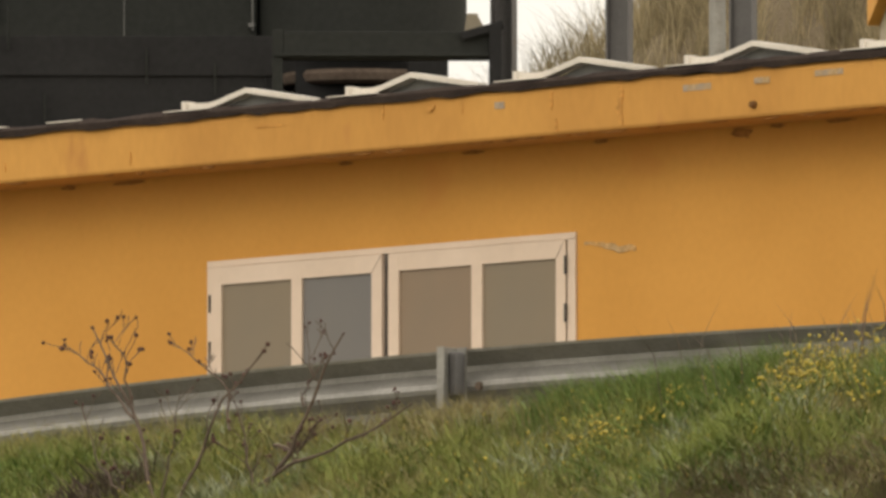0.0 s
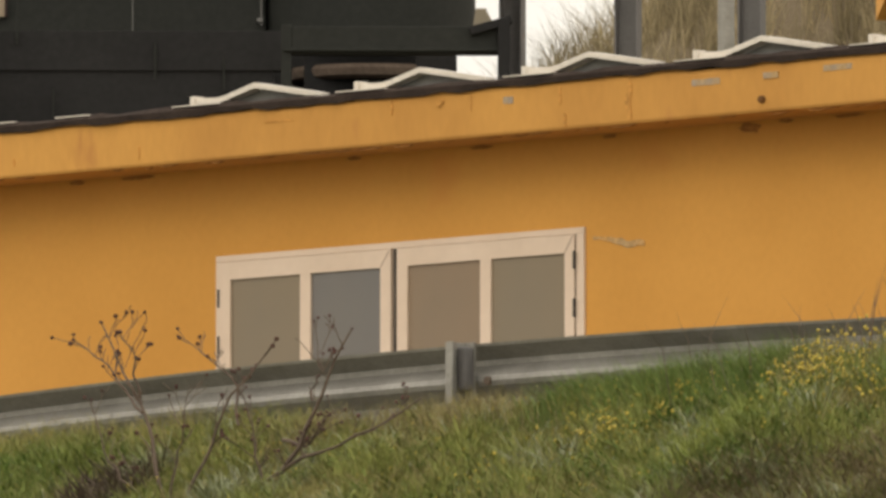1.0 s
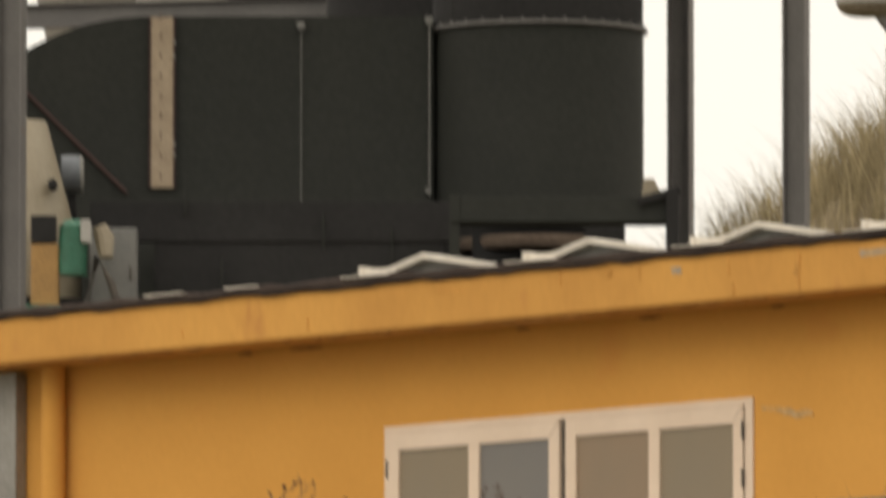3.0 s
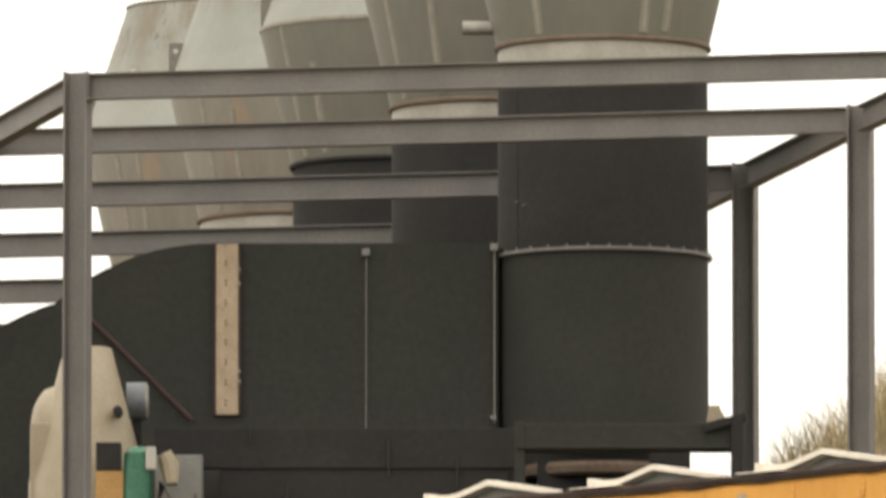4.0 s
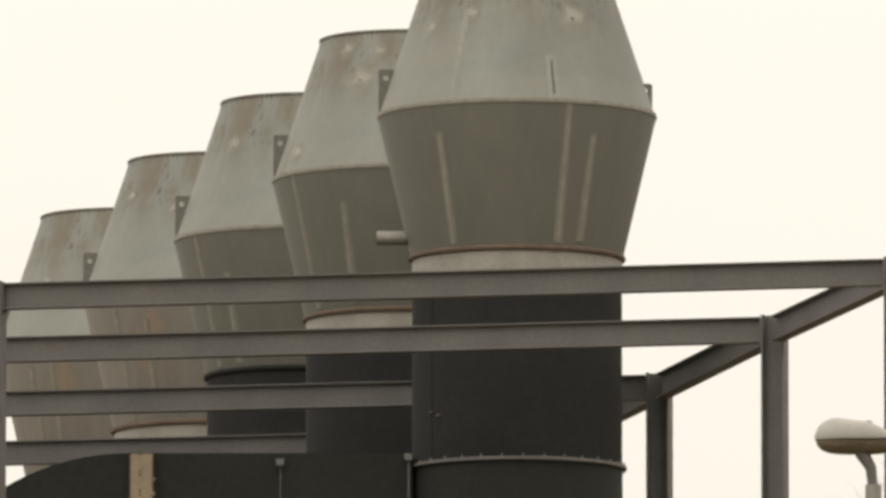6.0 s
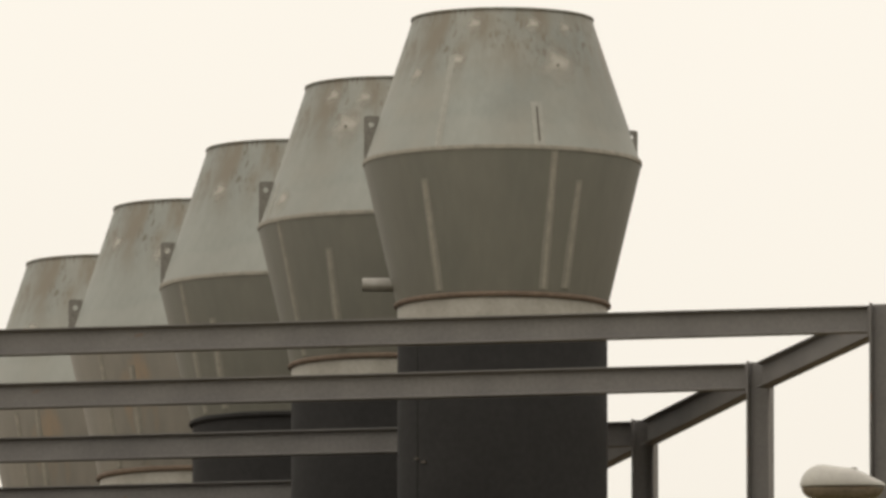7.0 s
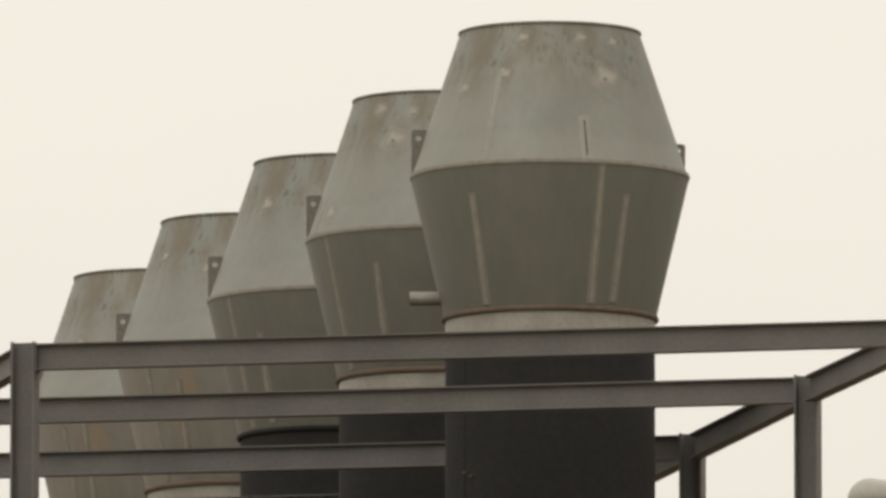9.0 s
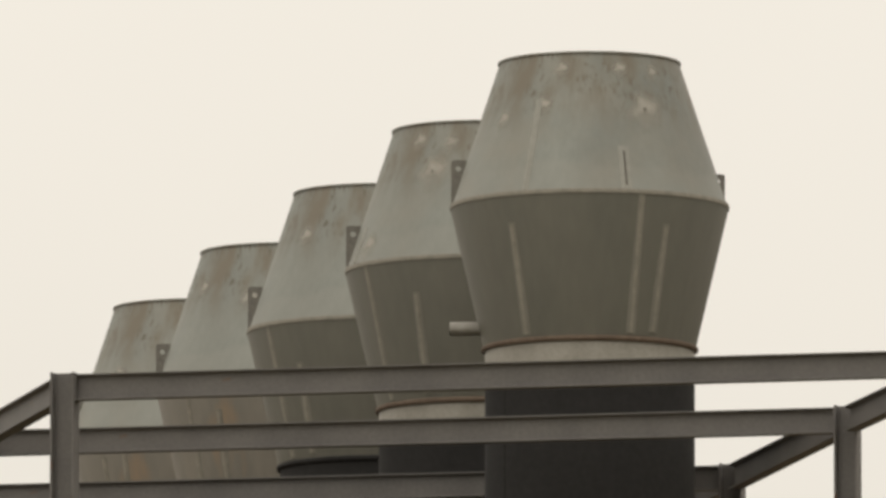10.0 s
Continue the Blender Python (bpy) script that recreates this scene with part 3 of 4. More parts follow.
BAYS = 6
SHIFT_R, SHIFT_L = -0.085, -0.15               # the rear columns stand a little off the line of the front ones
BAY_AT = (0.0, 0.965, 1.995, 3.0, 4.0, 5.0)     # the bays are not quite even
for k in range(BAYS):
    kb = BAY_AT[k]
    r = (FR[0] + kb * BAY[0], FR[1] + kb * BAY[1])
    l = (FL[0] + kb * BAY[0], FL[1] + kb * BAY[1])
    if k:
        r, l = (r[0] + SHIFT_R, r[1]), (l[0] + SHIFT_L, l[1])
    ang = math.degrees(math.atan2(r[1] - l[1], r[0] - l[0]))
    column(*r, ang)
    column(*l, ang)
    u = Vector((r[0] - l[0], r[1] - l[1])).normalized() * 0.155
    beam("roof_beam", (l[0] + u.x, l[1] + u.y), (r[0] - u.x, r[1] - u.y), BEAM_Z)
    a = math.atan2(r[1] - l[1], r[0] - l[0])
    for p, sg in ((l, 1), (r, -1)):
        m = Matrix.Translation((p[0] + sg * u.x * 0.93, p[1] + sg * u.y * 0.93, BEAM_Z - 0.15)) @ Euler((0, 0, a)).to_matrix().to_4x4()
        part("end_plate", box(-0.012, 0.012, -0.10, 0.10, -0.165, 0.14, 0.003), M_BEAM, steel, m=m)
    if k < BAYS - 1:
        w = Vector(BAY).normalized() * 0.155
        run = BAY_AT[k + 1] - kb
        for p, off in ((r, SHIFT_R), (l, SHIFT_L)):
            off = 0 if k else off
            beam("edge_beam", (p[0] + w.x, p[1] + w.y), (p[0] + off + run * BAY[0] - w.x, p[1] + run * BAY[1] - w.y), BEAM_Z - 0.003)


# ---- black fan casings, plinths and machines under the stacks ----
def scroll(x, y, z, right, strip):
    """A fan casing seen side-on: round at one end, straight along the top towards its duct, standing on its foot."""
    f = thing("fan_casing", pose(x, y, z), "large round black steel fan casing" + (" with a pale perforated strip" if strip else ""), "fan casing", "fan casings")
    low = YARD_Z + 0.05 - z

    def slab(r, end, y0, y1):
        pts = [(end, low), (end, r)] + [(r * math.cos(a), r * math.sin(a)) for a in [math.pi / 2 + math.pi * 0.72 * i / 36 for i in range(37)]] + [(-0.94, low)]
        bm = bmesh.new()
        a = [bm.verts.new((px, y0, pz)) for px, pz in pts]
        b = [bm.verts.new((px, y1, pz)) for px, pz in pts]
        for i in range(len(a)):
            bm.faces.new((a[i], a[(i + 1) % len(a)], b[(i + 1) % len(a)], b[i]))
        bm.faces.new(a)
        bm.faces.new(b)
        return bm
    part("casing", slab(2.797, right, -0.9, 0.9), M_OLIVE, f, "", True)
    part("rim", slab(2.835, right - 0.02, -0.95, -0.9), M_OLIVE, f, "", True)
    part("rim", slab(2.835, right - 0.02, 0.9, 0.95), M_OLIVE, f, "", True)
    part("foot", box(-2.0, 2.0, -0.8, 0.8, YARD_Z - z, low, 0.01), M_BLACK, f)
    if strip:
        s = part("flange_strip", box(0.02, 0.28, -1.01, -0.955, 0.81, 2.82, 0.006), M_WOODY, f, "pale beige perforated strip")
        for sx in (0.005, 0.295):
            part("edge", box(sx - 0.012, sx + 0.012, -1.02, -0.955, 0.81, 2.82), M_DULLRED, s, "dull red edge")
        b4 = revolve([(0.001, 0), (0.016, 0), (0.016, 0.008), (0.001, 0.008)], 8)
        b4.transform(Euler((radians(90), 0, 0)).to_matrix().to_4x4())
        hole = part("bolt", b4, M_RUST, s, m=Matrix.Translation((0.135, -1.011, 0.93)))
        for j in range(1, 18):
            again(hole, Matrix.Translation((0.135, -1.011, 0.93 + (j // 2) * 0.235 + 0.045 * (j % 2))))
        nut = part("nut", box(-0.014, 0.014, -0.012, 0.0, -0.018, 0.018, 0.004), M_GALV, s, "pale nut", m=Matrix.Translation((0.297, -1.021, 1.2)))
        for zz in (1.32, 2.35, 2.52):
            again(nut, Matrix.Translation((0.297, -1.021, zz)))
        part("brace", tube([(-1.464, -1.0, 1.952), (-0.263, -1.0, 0.751)], 0.027, 8), M_DULLRED, f, "dull red diagonal brace", True)
    return f


# each casing feeds the duct of its stack
scroll(-3.885, 172.35, 15.49, 3.335, True)
scroll(-5.136, 177.90, 15.471, 3.27, False)

plinth = thing("machine_plinth", pose(0, 0, YARD_Z), "long black steel plinth and deck under the ducts", "plinth")
part("skirt", box(-3.75, -0.45, 168.43, 172.6, 0.0, 2.05, 0.01), M_BLACK, plinth)
part("skirt", box(-0.44, 1.66, 168.7, 174.0, 0.0, 1.55, 0.01), M_BLACK, plinth)
part("pedestal", box(-0.1, 1.45, 171.05, 172.6, 1.55, 2.41, 0.01), M_BLACK, plinth)
for kx in range(1, 5):
    part("pedestal", box(STACK[0] + kx * STEP[0] - 1.0, STACK[0] + kx * STEP[0] + 1.0, STACK[1] + kx * STEP[1] - 1.0, STACK[1] + kx * STEP[1] + 1.0, 0.0, 2.2, 0.01), M_BLACK, plinth)
part("cheek", box(1.2, 1.665, 168.75, 169.2, 1.5, 2.25, 0.01), M_BLACK, plinth)
part("deck_beam", box(-4.5, -0.36, 168.4, 168.6, 1.8, 2.26, 0.01), M_BLACK, plinth)
part("deck_beam", box(-0.33, 2.12, 167.4, 167.62, 1.90, 2.22, 0.012), M_OLIVE, plinth)
part("lip", box(-0.33, 2.12, 167.34, 167.4, 1.93, 1.965, 0.006), M_OLIVE, plinth)
part("leg", box(-0.36, -0.24, 167.38, 167.6, 0.0, 2.24, 0.01), M_OLIVE, plinth)
part("leg", box(2.12, 2.26, 167.3, 167.6, 0.0, 2.30, 0.01), M_BLACK, plinth)
b5 = box(1.80, 2.30, 167.32, 167.5, 2.18, 2.28, 0.02)
b5.transform(Matrix.Translation((2.05, 0, 2.2)) @ Euler((0, radians(-16), 0)).to_matrix().to_4x4() @ Matrix.Translation((-2.05, 0, -2.2)))
part("bracket", b5, M_BLACK, plinth)
b6 = box(1.84, 2.08, 167.5, 167.75, 2.22, 2.44, 0.03)
for v in b6.verts:
    if v.co.z > 2.36:
        v.co.x = 1.93 + (v.co.x - 1.96) * 0.55
part("valve_cover", b6, M_CREAMM, plinth, "beige cover")
part("bell_mouth", revolve([(0.84, 1.94), (0.91, 1.95), (0.95, 1.98), (0.97, 2.06), (0.94, 2.11), (0.84, 2.11)], 64), M_RUST, plinth, "brown rim of the duct's foot", True, m=Matrix.Translation((STACK[0], STACK[1] - 0.1, 0)))
for px, za, zb in ((-1.81, 15.30, 15.72), (-1.02, 15.18, 15.55), (-2.98, 14.86, 15.2), (-3.4, 15.7, 16.2)):
    part("cable_pipe", tube([(px, 168.36, za - YARD_Z), (px, 168.36, zb - YARD_Z)], 0.014, 8), M_OLIVE, plinth, "", True)

for px, py, zb, zt, cr in ((-0.60, 171.34, 16.2, 18.29, 0.011), (-2.105, 171.34, 15.9, 18.23, 0.006)):
    cd = thing("conduit", pose(px, py, zb), "thin grey steel conduit on the black casing", "conduit", "conduits")
    part("pipe", tube([(0, 0, 0), (0, 0, zt - zb)], cr, 8), M_CABINET, cd, "", True)
    part("clamp", box(-0.05, 0.04, -0.03, 0.06, zt - zb - 0.06, zt - zb + 0.02, 0.008), M_CABINET, cd)
    part("clamp", box(-0.05, 0.02, -0.02, 0.06, 0.04, 0.09, 0.008), M_CABINET, cd)

# machines beside the plinth
hood = thing("blower_hood", pose(-5.27, 168.3, YARD_Z), "cream painted blower with a tapered hood", "blower")
bm = revolve([(0.001, 3.18), (0.26, 3.18), (0.28, 3.15), (0.68, 1.62), (0.68, 1.1), (0.001, 1.1)], 40)
part("hood", bm, M_CREAMM, hood, "cream tapered sheet-metal hood", True, m=Matrix.Translation((0.0, 0, 0)))
bm = bmesh.new()
bmesh.ops.create_uvsphere(bm, u_segments=28, v_segments=16, radius=0.5)
for v in bm.verts:
    v.co = Vector((v.co.x * 0.72, v.co.y * 0.8, min(v.co.z, 0.44) * 1.0))
part("body", bm, M_CREAMM, hood, "", True, m=Matrix.Translation((-0.30, 0.1, 2.29)))
part("body_foot", box(-0.655, 0.05, -0.3, 0.6, 0.0, 2.29, 0.03), M_CREAMM, hood)
part("vent", tube([(0.36, -0.62, 2.40), (0.36, -0.30, 2.40)], 0.055, 14), M_BLACK, hood, "small round dark vent", True)
part("base", box(-0.2, 0.7, -0.5, 0.6, 0.0, 1.1, 0.02), M_BLACK, hood)
pump = thing("pump", pose(-4.72, 167.2, YARD_Z), "green motor on an ochre pump with black pipes", "pump")
part("motor", tube([(0.07, 0, 1.86), (0.05, 0, 1.3)], 0.17, 20), M_GREEN, pump, "green motor", True)
part("motor_cap", tube([(0.07, 0, 1.93), (0.07, 0, 1.86)], [0.10, 0.16], 20), M_GREEN, pump, "", True)
# white block stands in for the bright highlight on the green motor
part("cover", box(0.15, 0.27, -0.2, -0.12, 1.66, 1.92, 0.02), M_LAMP, pump, "white block placed as the motor highlight")
# black block fills the dark gap that shows above the ochre casing
part("terminal_box", box(-0.42, -0.13, -0.12, 0.2, 1.665, 1.98, 0.02), M_BLACK, pump, "black block put in for the dark gap above the casing")
part("casing", box(-0.42, -0.10, -0.1, 0.3, 0.0, 1.66, 0.04), M_OCHRE, pump, "ochre pump casing")
part("base", box(-0.5, 0.5, -0.2, 0.4, 0.0, 0.95, 0.02), M_GREEN, pump)
part("hose", tube([(0.2, -0.05, 0.9), (0.34, -0.08, 1.5), (0.5, -0.05, 1.2), (0.62, 0, 0.8)], 0.05, 10), M_SEAL, pump, "black bent hose", True)
part("hose", tube([(0.36, 0, 1.86), (0.42, 0, 1.72), (0.44, -0.04, 1.5)], [0.09, 0.12, 0.08], 10), M_CREAMM, pump, "", True)
cab = thing("control_cabinet", pose(-4.16, 168.0, YARD_Z), "grey steel control cabinet beside the black plinth", "cabinet")
part("body", box(-0.33, 0.22, -0.2, 0.25, 0.0, 1.90, 0.012), M_CABINET, cab)
part("door", box(-0.31, 0.20, -0.22, -0.203, 0.5, 1.88, 0.004), M_CABINET, cab)
part("handle", box(0.13, 0.155, -0.25, -0.221, 1.3, 1.45, 0.004), M_SEAL, cab)
mot = thing("gauge_box", pose(-4.72, 168.9, YARD_Z), "small blue-grey instrument housing on a stand", "instrument")
part("housing", tube([(-0.12, 0, 2.62), (0.1, 0, 2.62)], 0.22, 18), M_BLUEGREY, mot, "", True)
part("cap", tube([(0.1, 0, 2.62), (0.13, 0, 2.62)], [0.225, 0.19], 18), M_GALV, mot, "", True)
part("stand", box(-0.05, 0.05, -0.05, 0.05, 0, 2.42), M_BLACK, mot)

# ---- the street lamp behind the house ----
lamp = thing("street_lamp", pose(3.66, 129.4, float(land(3.66, 129.4))), "white street lamp head on a grey galvanised pole", "street lamp")
LZ = float(land(3.66, 129.4))
part("pole", tube([(0, 0, 0), (0, 0, 13.2 - LZ), (0, 0, 13.55 - LZ)], [0.08, 0.073, 0.071], 16), M_GALV, lamp, "", True)
part("neck", tube([(0.0, 0, 13.5 - LZ), (-0.02, 0, 13.7 - LZ), (-0.08, 0, 13.80 - LZ), (-0.16, 0, 13.90 - LZ)], [0.045, 0.05, 0.06, 0.05], 14), M_BEAM, lamp, "dark spigot", True)
bm = bmesh.new()
bmesh.ops.create_uvsphere(bm, u_segments=36, v_segments=20, radius=0.5)
for v in bm.verts:
    x, y, z = v.co
    fat = math.copysign(abs(x * 2) ** 0.6, x) / 2
    slope = 0.42 - 0.27 * float(smoothstep(-0.25, 0.45, x))
    v.co = Vector((fat * 0.76, y * 0.34, max(z, -0.02) * slope))
part("shell", bm, M_LAMP, lamp, "dull white lamp shell", True, m=Matrix.Translation((-0.14, 0, 13.955 - LZ)))
bm = bmesh.new()
bmesh.ops.create_uvsphere(bm, u_segments=36, v_segments=20, radius=0.5)
for v in bm.verts:
    x, y, z = v.co
    v.co = Vector((math.copysign(abs(x * 2) ** 0.5, x) * 0.365, y * 0.30, min(z, 0.0) * 0.24 - 0.006))
part("bowl", bm, M_LAMPGLASS, lamp, "dark brown lamp bowl", True, m=Matrix.Translation((-0.14, 0, 13.945 - LZ)))
part("photocell", revolve([(0.001, 0), (0.03, 0), (0.03, 0.06), (0.001, 0.06)], 12), M_LAMP, lamp, m=Matrix.Translation((-0.04, 0, 14.06 - LZ)))


# ---- the orange house ----
house = thing("house", M_HOUSE, "low orange plastered house with a flat roof", "house")
X0, X1, DEEP = -6.5, 9.0, 7.0
SILL, HEAD = 4.22, 5.172
WX0, WX1 = -1.181, 1.152
EAVE, FTOP = 5.572, 5.785
T = 0.25
part("wall", box(X0, WX0, 0, T, ROAD_Z - 0.3, EAVE), M_PLASTER, house, "orange plaster wall")
part("wall", box(WX1, X1, 0, T, ROAD_Z - 0.3, EAVE), M_PLASTER, house, "orange plaster wall")
part("wall", box(WX0, WX1, 0, T, HEAD, EAVE), M_PLASTER, house, "orange plaster wall")
part("wall", box(WX0, WX1, 0, T, ROAD_Z - 0.3, SILL), M_PLASTER, house, "orange plaster wall")
part("end_wall", box(X0, X0 + T, T, DEEP, ROAD_Z - 0.3, EAVE), M_PLASTER, house)
part("end_wall", box(X1 - T, X1, T, DEEP, ROAD_Z - 0.3, EAVE), M_PLASTER, house)
part("back_wall", box(X0, X1, DEEP, DEEP + T, ROAD_Z - 0.3, EAVE), M_PLASTER, house)


def eave_slab(x0, x1):
    """The roof slab; its front edge is a little uneven along its top."""
    bm = bmesh.new()
    rnd = random.Random(4)
    xs = np.arange(x0, x1 + 0.01, 0.14)
    rows = []
    for x in xs:
        j = rnd.uniform(-0.008, 0.008)
        rows.append([bm.verts.new((x, yy, zz)) for yy, zz in ((-0.30, EAVE), (-0.305, EAVE + 0.012), (-0.305 + 0.5 * j, FTOP - 0.02 + j), (-0.295, FTOP + j),
                                                             (DEEP + 0.4, FTOP), (DEEP + 0.4, EAVE))])
    for a, b in zip(rows, rows[1:]):
        for k in range(6):
            bm.faces.new((a[k], a[(k + 1) % 6], b[(k + 1) % 6], b[k]))
    bm.faces.new(rows[0])
    bm.faces.new(rows[-1])
    return bm


part("roof_slab", eave_slab(X0 - 0.5, X1 + 0.3), M_FASCIA, house, "orange painted concrete eave slab, stained and chipped")
bm = bmesh.new()
rnd = random.Random(8)
rows = []
for x in np.arange(X0 - 0.52, X1 + 0.33, 0.11):
    j, i2 = rnd.uniform(-0.006, 0.008), rnd.uniform(-0.012, 0.006)
    rows.append([bm.verts.new((x, yy, zz)) for yy, zz in ((-0.318, FTOP - 0.004 + i2), (-0.322, FTOP + 0.02), (-0.30, FTOP + 0.036 + j), (DEEP + 0.42, FTOP + 0.036), (DEEP + 0.42, FTOP + 0.008), (-0.29, FTOP + 0.009))])
for a, b in zip(rows, rows[1:]):
    for k in range(6):
        bm.faces.new((a[k], a[(k + 1) % 6], b[(k + 1) % 6], b[k]))
bm.faces.new(rows[0])
bm.faces.new(rows[-1])
part("roof_felt", bm, M_FELT, house, "black roofing felt with a ragged edge")

for xa, xb in ((-1.92, -1.70), (-2.45, -2.2)):
    part("flashing", box(xa, xb, -0.312, -0.27, FTOP + 0.036, FTOP + 0.042, 0.001), M_WHITE, house, "pale flashing strip on the felt")
part("drainpipe", tube([(-3.33, -0.062, ROAD_Z), (-3.33, -0.062, EAVE)], 0.056, 18), M_PLASTER, house, "orange painted round drainpipe", True)

# patches where the plaster has come off the eave, and the scar beside the window
for x, z, w, h in ((2.19, 5.722, 0.17, 0.028), (2.58, 5.727, 0.09, 0.026), (2.98, 5.735, 0.17, 0.026), (0.98, 5.72, 0.06, 0.03)):
    bm = box(x - w / 2, x + w / 2, -0.309, -0.300, z - h / 2, z + h / 2)
    part("chip", bm, M_BARE, house, "bare grey chip in the plaster")
bm = bmesh.new()
rnd = random.Random(5)
top = [(1.20 + 0.035 * i, 5.125 - 0.004 * i + rnd.uniform(-0.008, 0.008)) for i in range(10)]
low = [(x, z - 0.008 - 0.022 * math.sin(i / 9 * math.pi * 0.9) * (0.3 + i / 9) - rnd.uniform(0, 0.008)) for i, (x, z) in enumerate(top)]
vs = [bm.verts.new((x, -0.004, z)) for x, z in top + low[::-1]]
bm.faces.new(vs)
ext = bmesh.ops.extrude_face_region(bm, geom=bm.faces[:])
bmesh.ops.translate(bm, vec=(0, 0.006, 0), verts=[g for g in ext["geom"] if isinstance(g, bmesh.types.BMVert)])
part("plaster_scar", bm, M_SCAR, house, "grey scar of repaired plaster")
rnd = random.Random(12)
for i in range(60):
    x = rnd.uniform(-3.6, 3.8)
    w, h = rnd.uniform(0.02, 0.10), rnd.uniform(0.005, 0.014)
    bm = bmesh.new()
    n = 9
    vs = [bm.verts.new((x + w * math.cos(a) * rnd.uniform(0.7, 1), -0.3035 + 0.01, EAVE - 0.004 - h * abs(math.sin(a)) * rnd.uniform(0.5, 1))) for a in [2 * math.pi * j / n for j in range(n)]]
    bm.faces.new(vs)
    for v in bm.verts:
        v.co.y = -0.294 + (v.co.z - EAVE) * 0.2
    ext = bmesh.ops.extrude_face_region(bm, geom=bm.faces[:])
    bmesh.ops.translate(bm, vec=(0, 0.02, 0), verts=[g for g in ext["geom"] if isinstance(g, bmesh.types.BMVert)])
    part("flaking_edge", bm, M_MOULD, house, "dark mould under the eave")

rnd = random.Random(44)
for x, z, w, h in ((2.16, 5.545, 0.07, 0.03), (2.38, 5.562, 0.05, 0.010), (1.3, 5.562, 0.05, 0.012), (0.5, 5.562, 0.08, 0.010), (-0.3, 5.562, 0.05, 0.01), (-1.7, 5.56, 0.12, 0.012), (-2.1, 5.56, 0.06, 0.012), (2.75, 5.562, 0.1, 0.010)):
    bm = bmesh.new()
    bm.faces.new([bm.verts.new((x + w * math.cos(a) * rnd.uniform(0.7, 1.1), -0.004, z + h * math.sin(a) * rnd.uniform(0.6, 1.1))) for a in [2 * math.pi * j / 14 for j in range(14)]])
    ext = bmesh.ops.extrude_face_region(bm, geom=bm.faces[:])
    bmesh.ops.translate(bm, vec=(0, 0.006, 0), verts=[g for g in ext["geom"] if isinstance(g, bmesh.types.BMVert)])
    part("mould_spot", bm, M_MOULD, house, "brown mould spot under the eave")

# cracks and run-off marks on the eave
rnd = random.Random(31)
for x, z0, z1, w in ((-1.37, 5.60, 5.66, 0.010), (0.25, 5.70, 5.775, 0.014), (1.33, 5.58, 5.64, 0.012), (1.30, 5.68, 5.76, 0.016), (1.72, 5.585, 5.77, 0.035),
                     (-0.45, 5.715, 5.725, 0.16), (0.75, 5.69, 5.76, 0.010), (-2.2, 5.62, 5.66, 0.010), (-3.44, 5.58, 5.78, 0.014), (0.55, 5.72, 5.75, 0.04)):
    bm = bmesh.new()
    n = 6
    left = [(x + rnd.uniform(-0.3, 0.3) * w - w / 2 * (0.4 + 0.6 * math.sin(math.pi * i / n)), z0 + (z1 - z0) * i / n) for i in range(n + 1)]
    right = [(px + w * (0.35 + 0.6 * math.sin(math.pi * i / n)), pz) for i, (px, pz) in enumerate(left)]
    vs = [bm.verts.new((px, -0.3095, pz)) for px, pz in left + right[::-1]]
    bm.faces.new(vs)
    ext = bmesh.ops.extrude_face_region(bm, geom=bm.faces[:])
    bmesh.ops.translate(bm, vec=(0, 0.006, 0), verts=[g for g in ext["geom"] if isinstance(g, bmesh.types.BMVert)])
    part("crack", bm, M_STREAK, house, "brown crack or run-off mark")
part("nail", revolve([(0.001, 0), (0.018, 0), (0.014, 0.02), (0.001, 0.022)], 10), M_DIRT, house, "dark bolt head", m=Matrix.Translation((2.53, -0.305, 5.625)) @ Euler((radians(90), 0, 0)).to_matrix().to_4x4())

# window: outer frame, two leaves of two panes
win = part("window", box(WX0, WX1, -0.012, 0.09, HEAD - 0.028, HEAD, 0.002), M_FRAME, house, "wide cream two-leaf casement window")
part("frame", box(WX0, WX0 + 0.022, -0.012, 0.09, SILL, HEAD - 0.029, 0.003), M_FRAME, win)
part("frame", box(WX1 - 0.05, WX1, -0.012, 0.09, SILL, HEAD - 0.029, 0.003), M_FRAME, win)
part("sill", box(WX0 - 0.03, WX1 + 0.03, -0.06, 0.10, SILL - 0.04, SILL), M_FRAME, win)


def leaf(x0, x1, panes, top):
    z0 = SILL + 0.01
    stiles = [x0] + [v for p in panes for v in p] + [x1]
    for a, b in zip(stiles[0::2], stiles[1::2]):
        part("stile", box(a, b, -0.0215, 0.04, z0, top, 0.0015), M_FRAME, win)
    for a, b in panes:
        part("rail", box(a, b, -0.021, 0.038, 5.062, top - 0.0005, 0.0), M_FRAME, win)
        part("rail", box(a, b, -0.020, 0.038, z0, z0 + 0.08, 0.003), M_FRAME, win)


PANES = ((-1.079, -0.628), (-0.561, -0.116), (0.056, 0.514), (0.581, 1.040))
leaf(WX0 + 0.024, -0.050, PANES[:2], HEAD - 0.030)
leaf(-0.010, WX1 - 0.053, PANES[2:], HEAD - 0.030)
part("gap_seal", box(WX1 - 0.0525, WX1 - 0.0505, -0.014, 0.05, SILL, HEAD - 0.032), M_SEAL, win)
part("gap_seal", box(-0.048, -0.012, -0.004, 0.05, SILL, HEAD - 0.032), M_SEAL, win, "dark gap between the leaves")
for (a, b), gm in zip(PANES, (M_GLASS, M_GLASS_BLUE, M_GLASS_PINK, M_GLASS)):
    part("pane", box(a - 0.005, b + 0.005, -0.010, -0.003, SILL + 0.08, 5.066), gm, win, "dull frosted pane")
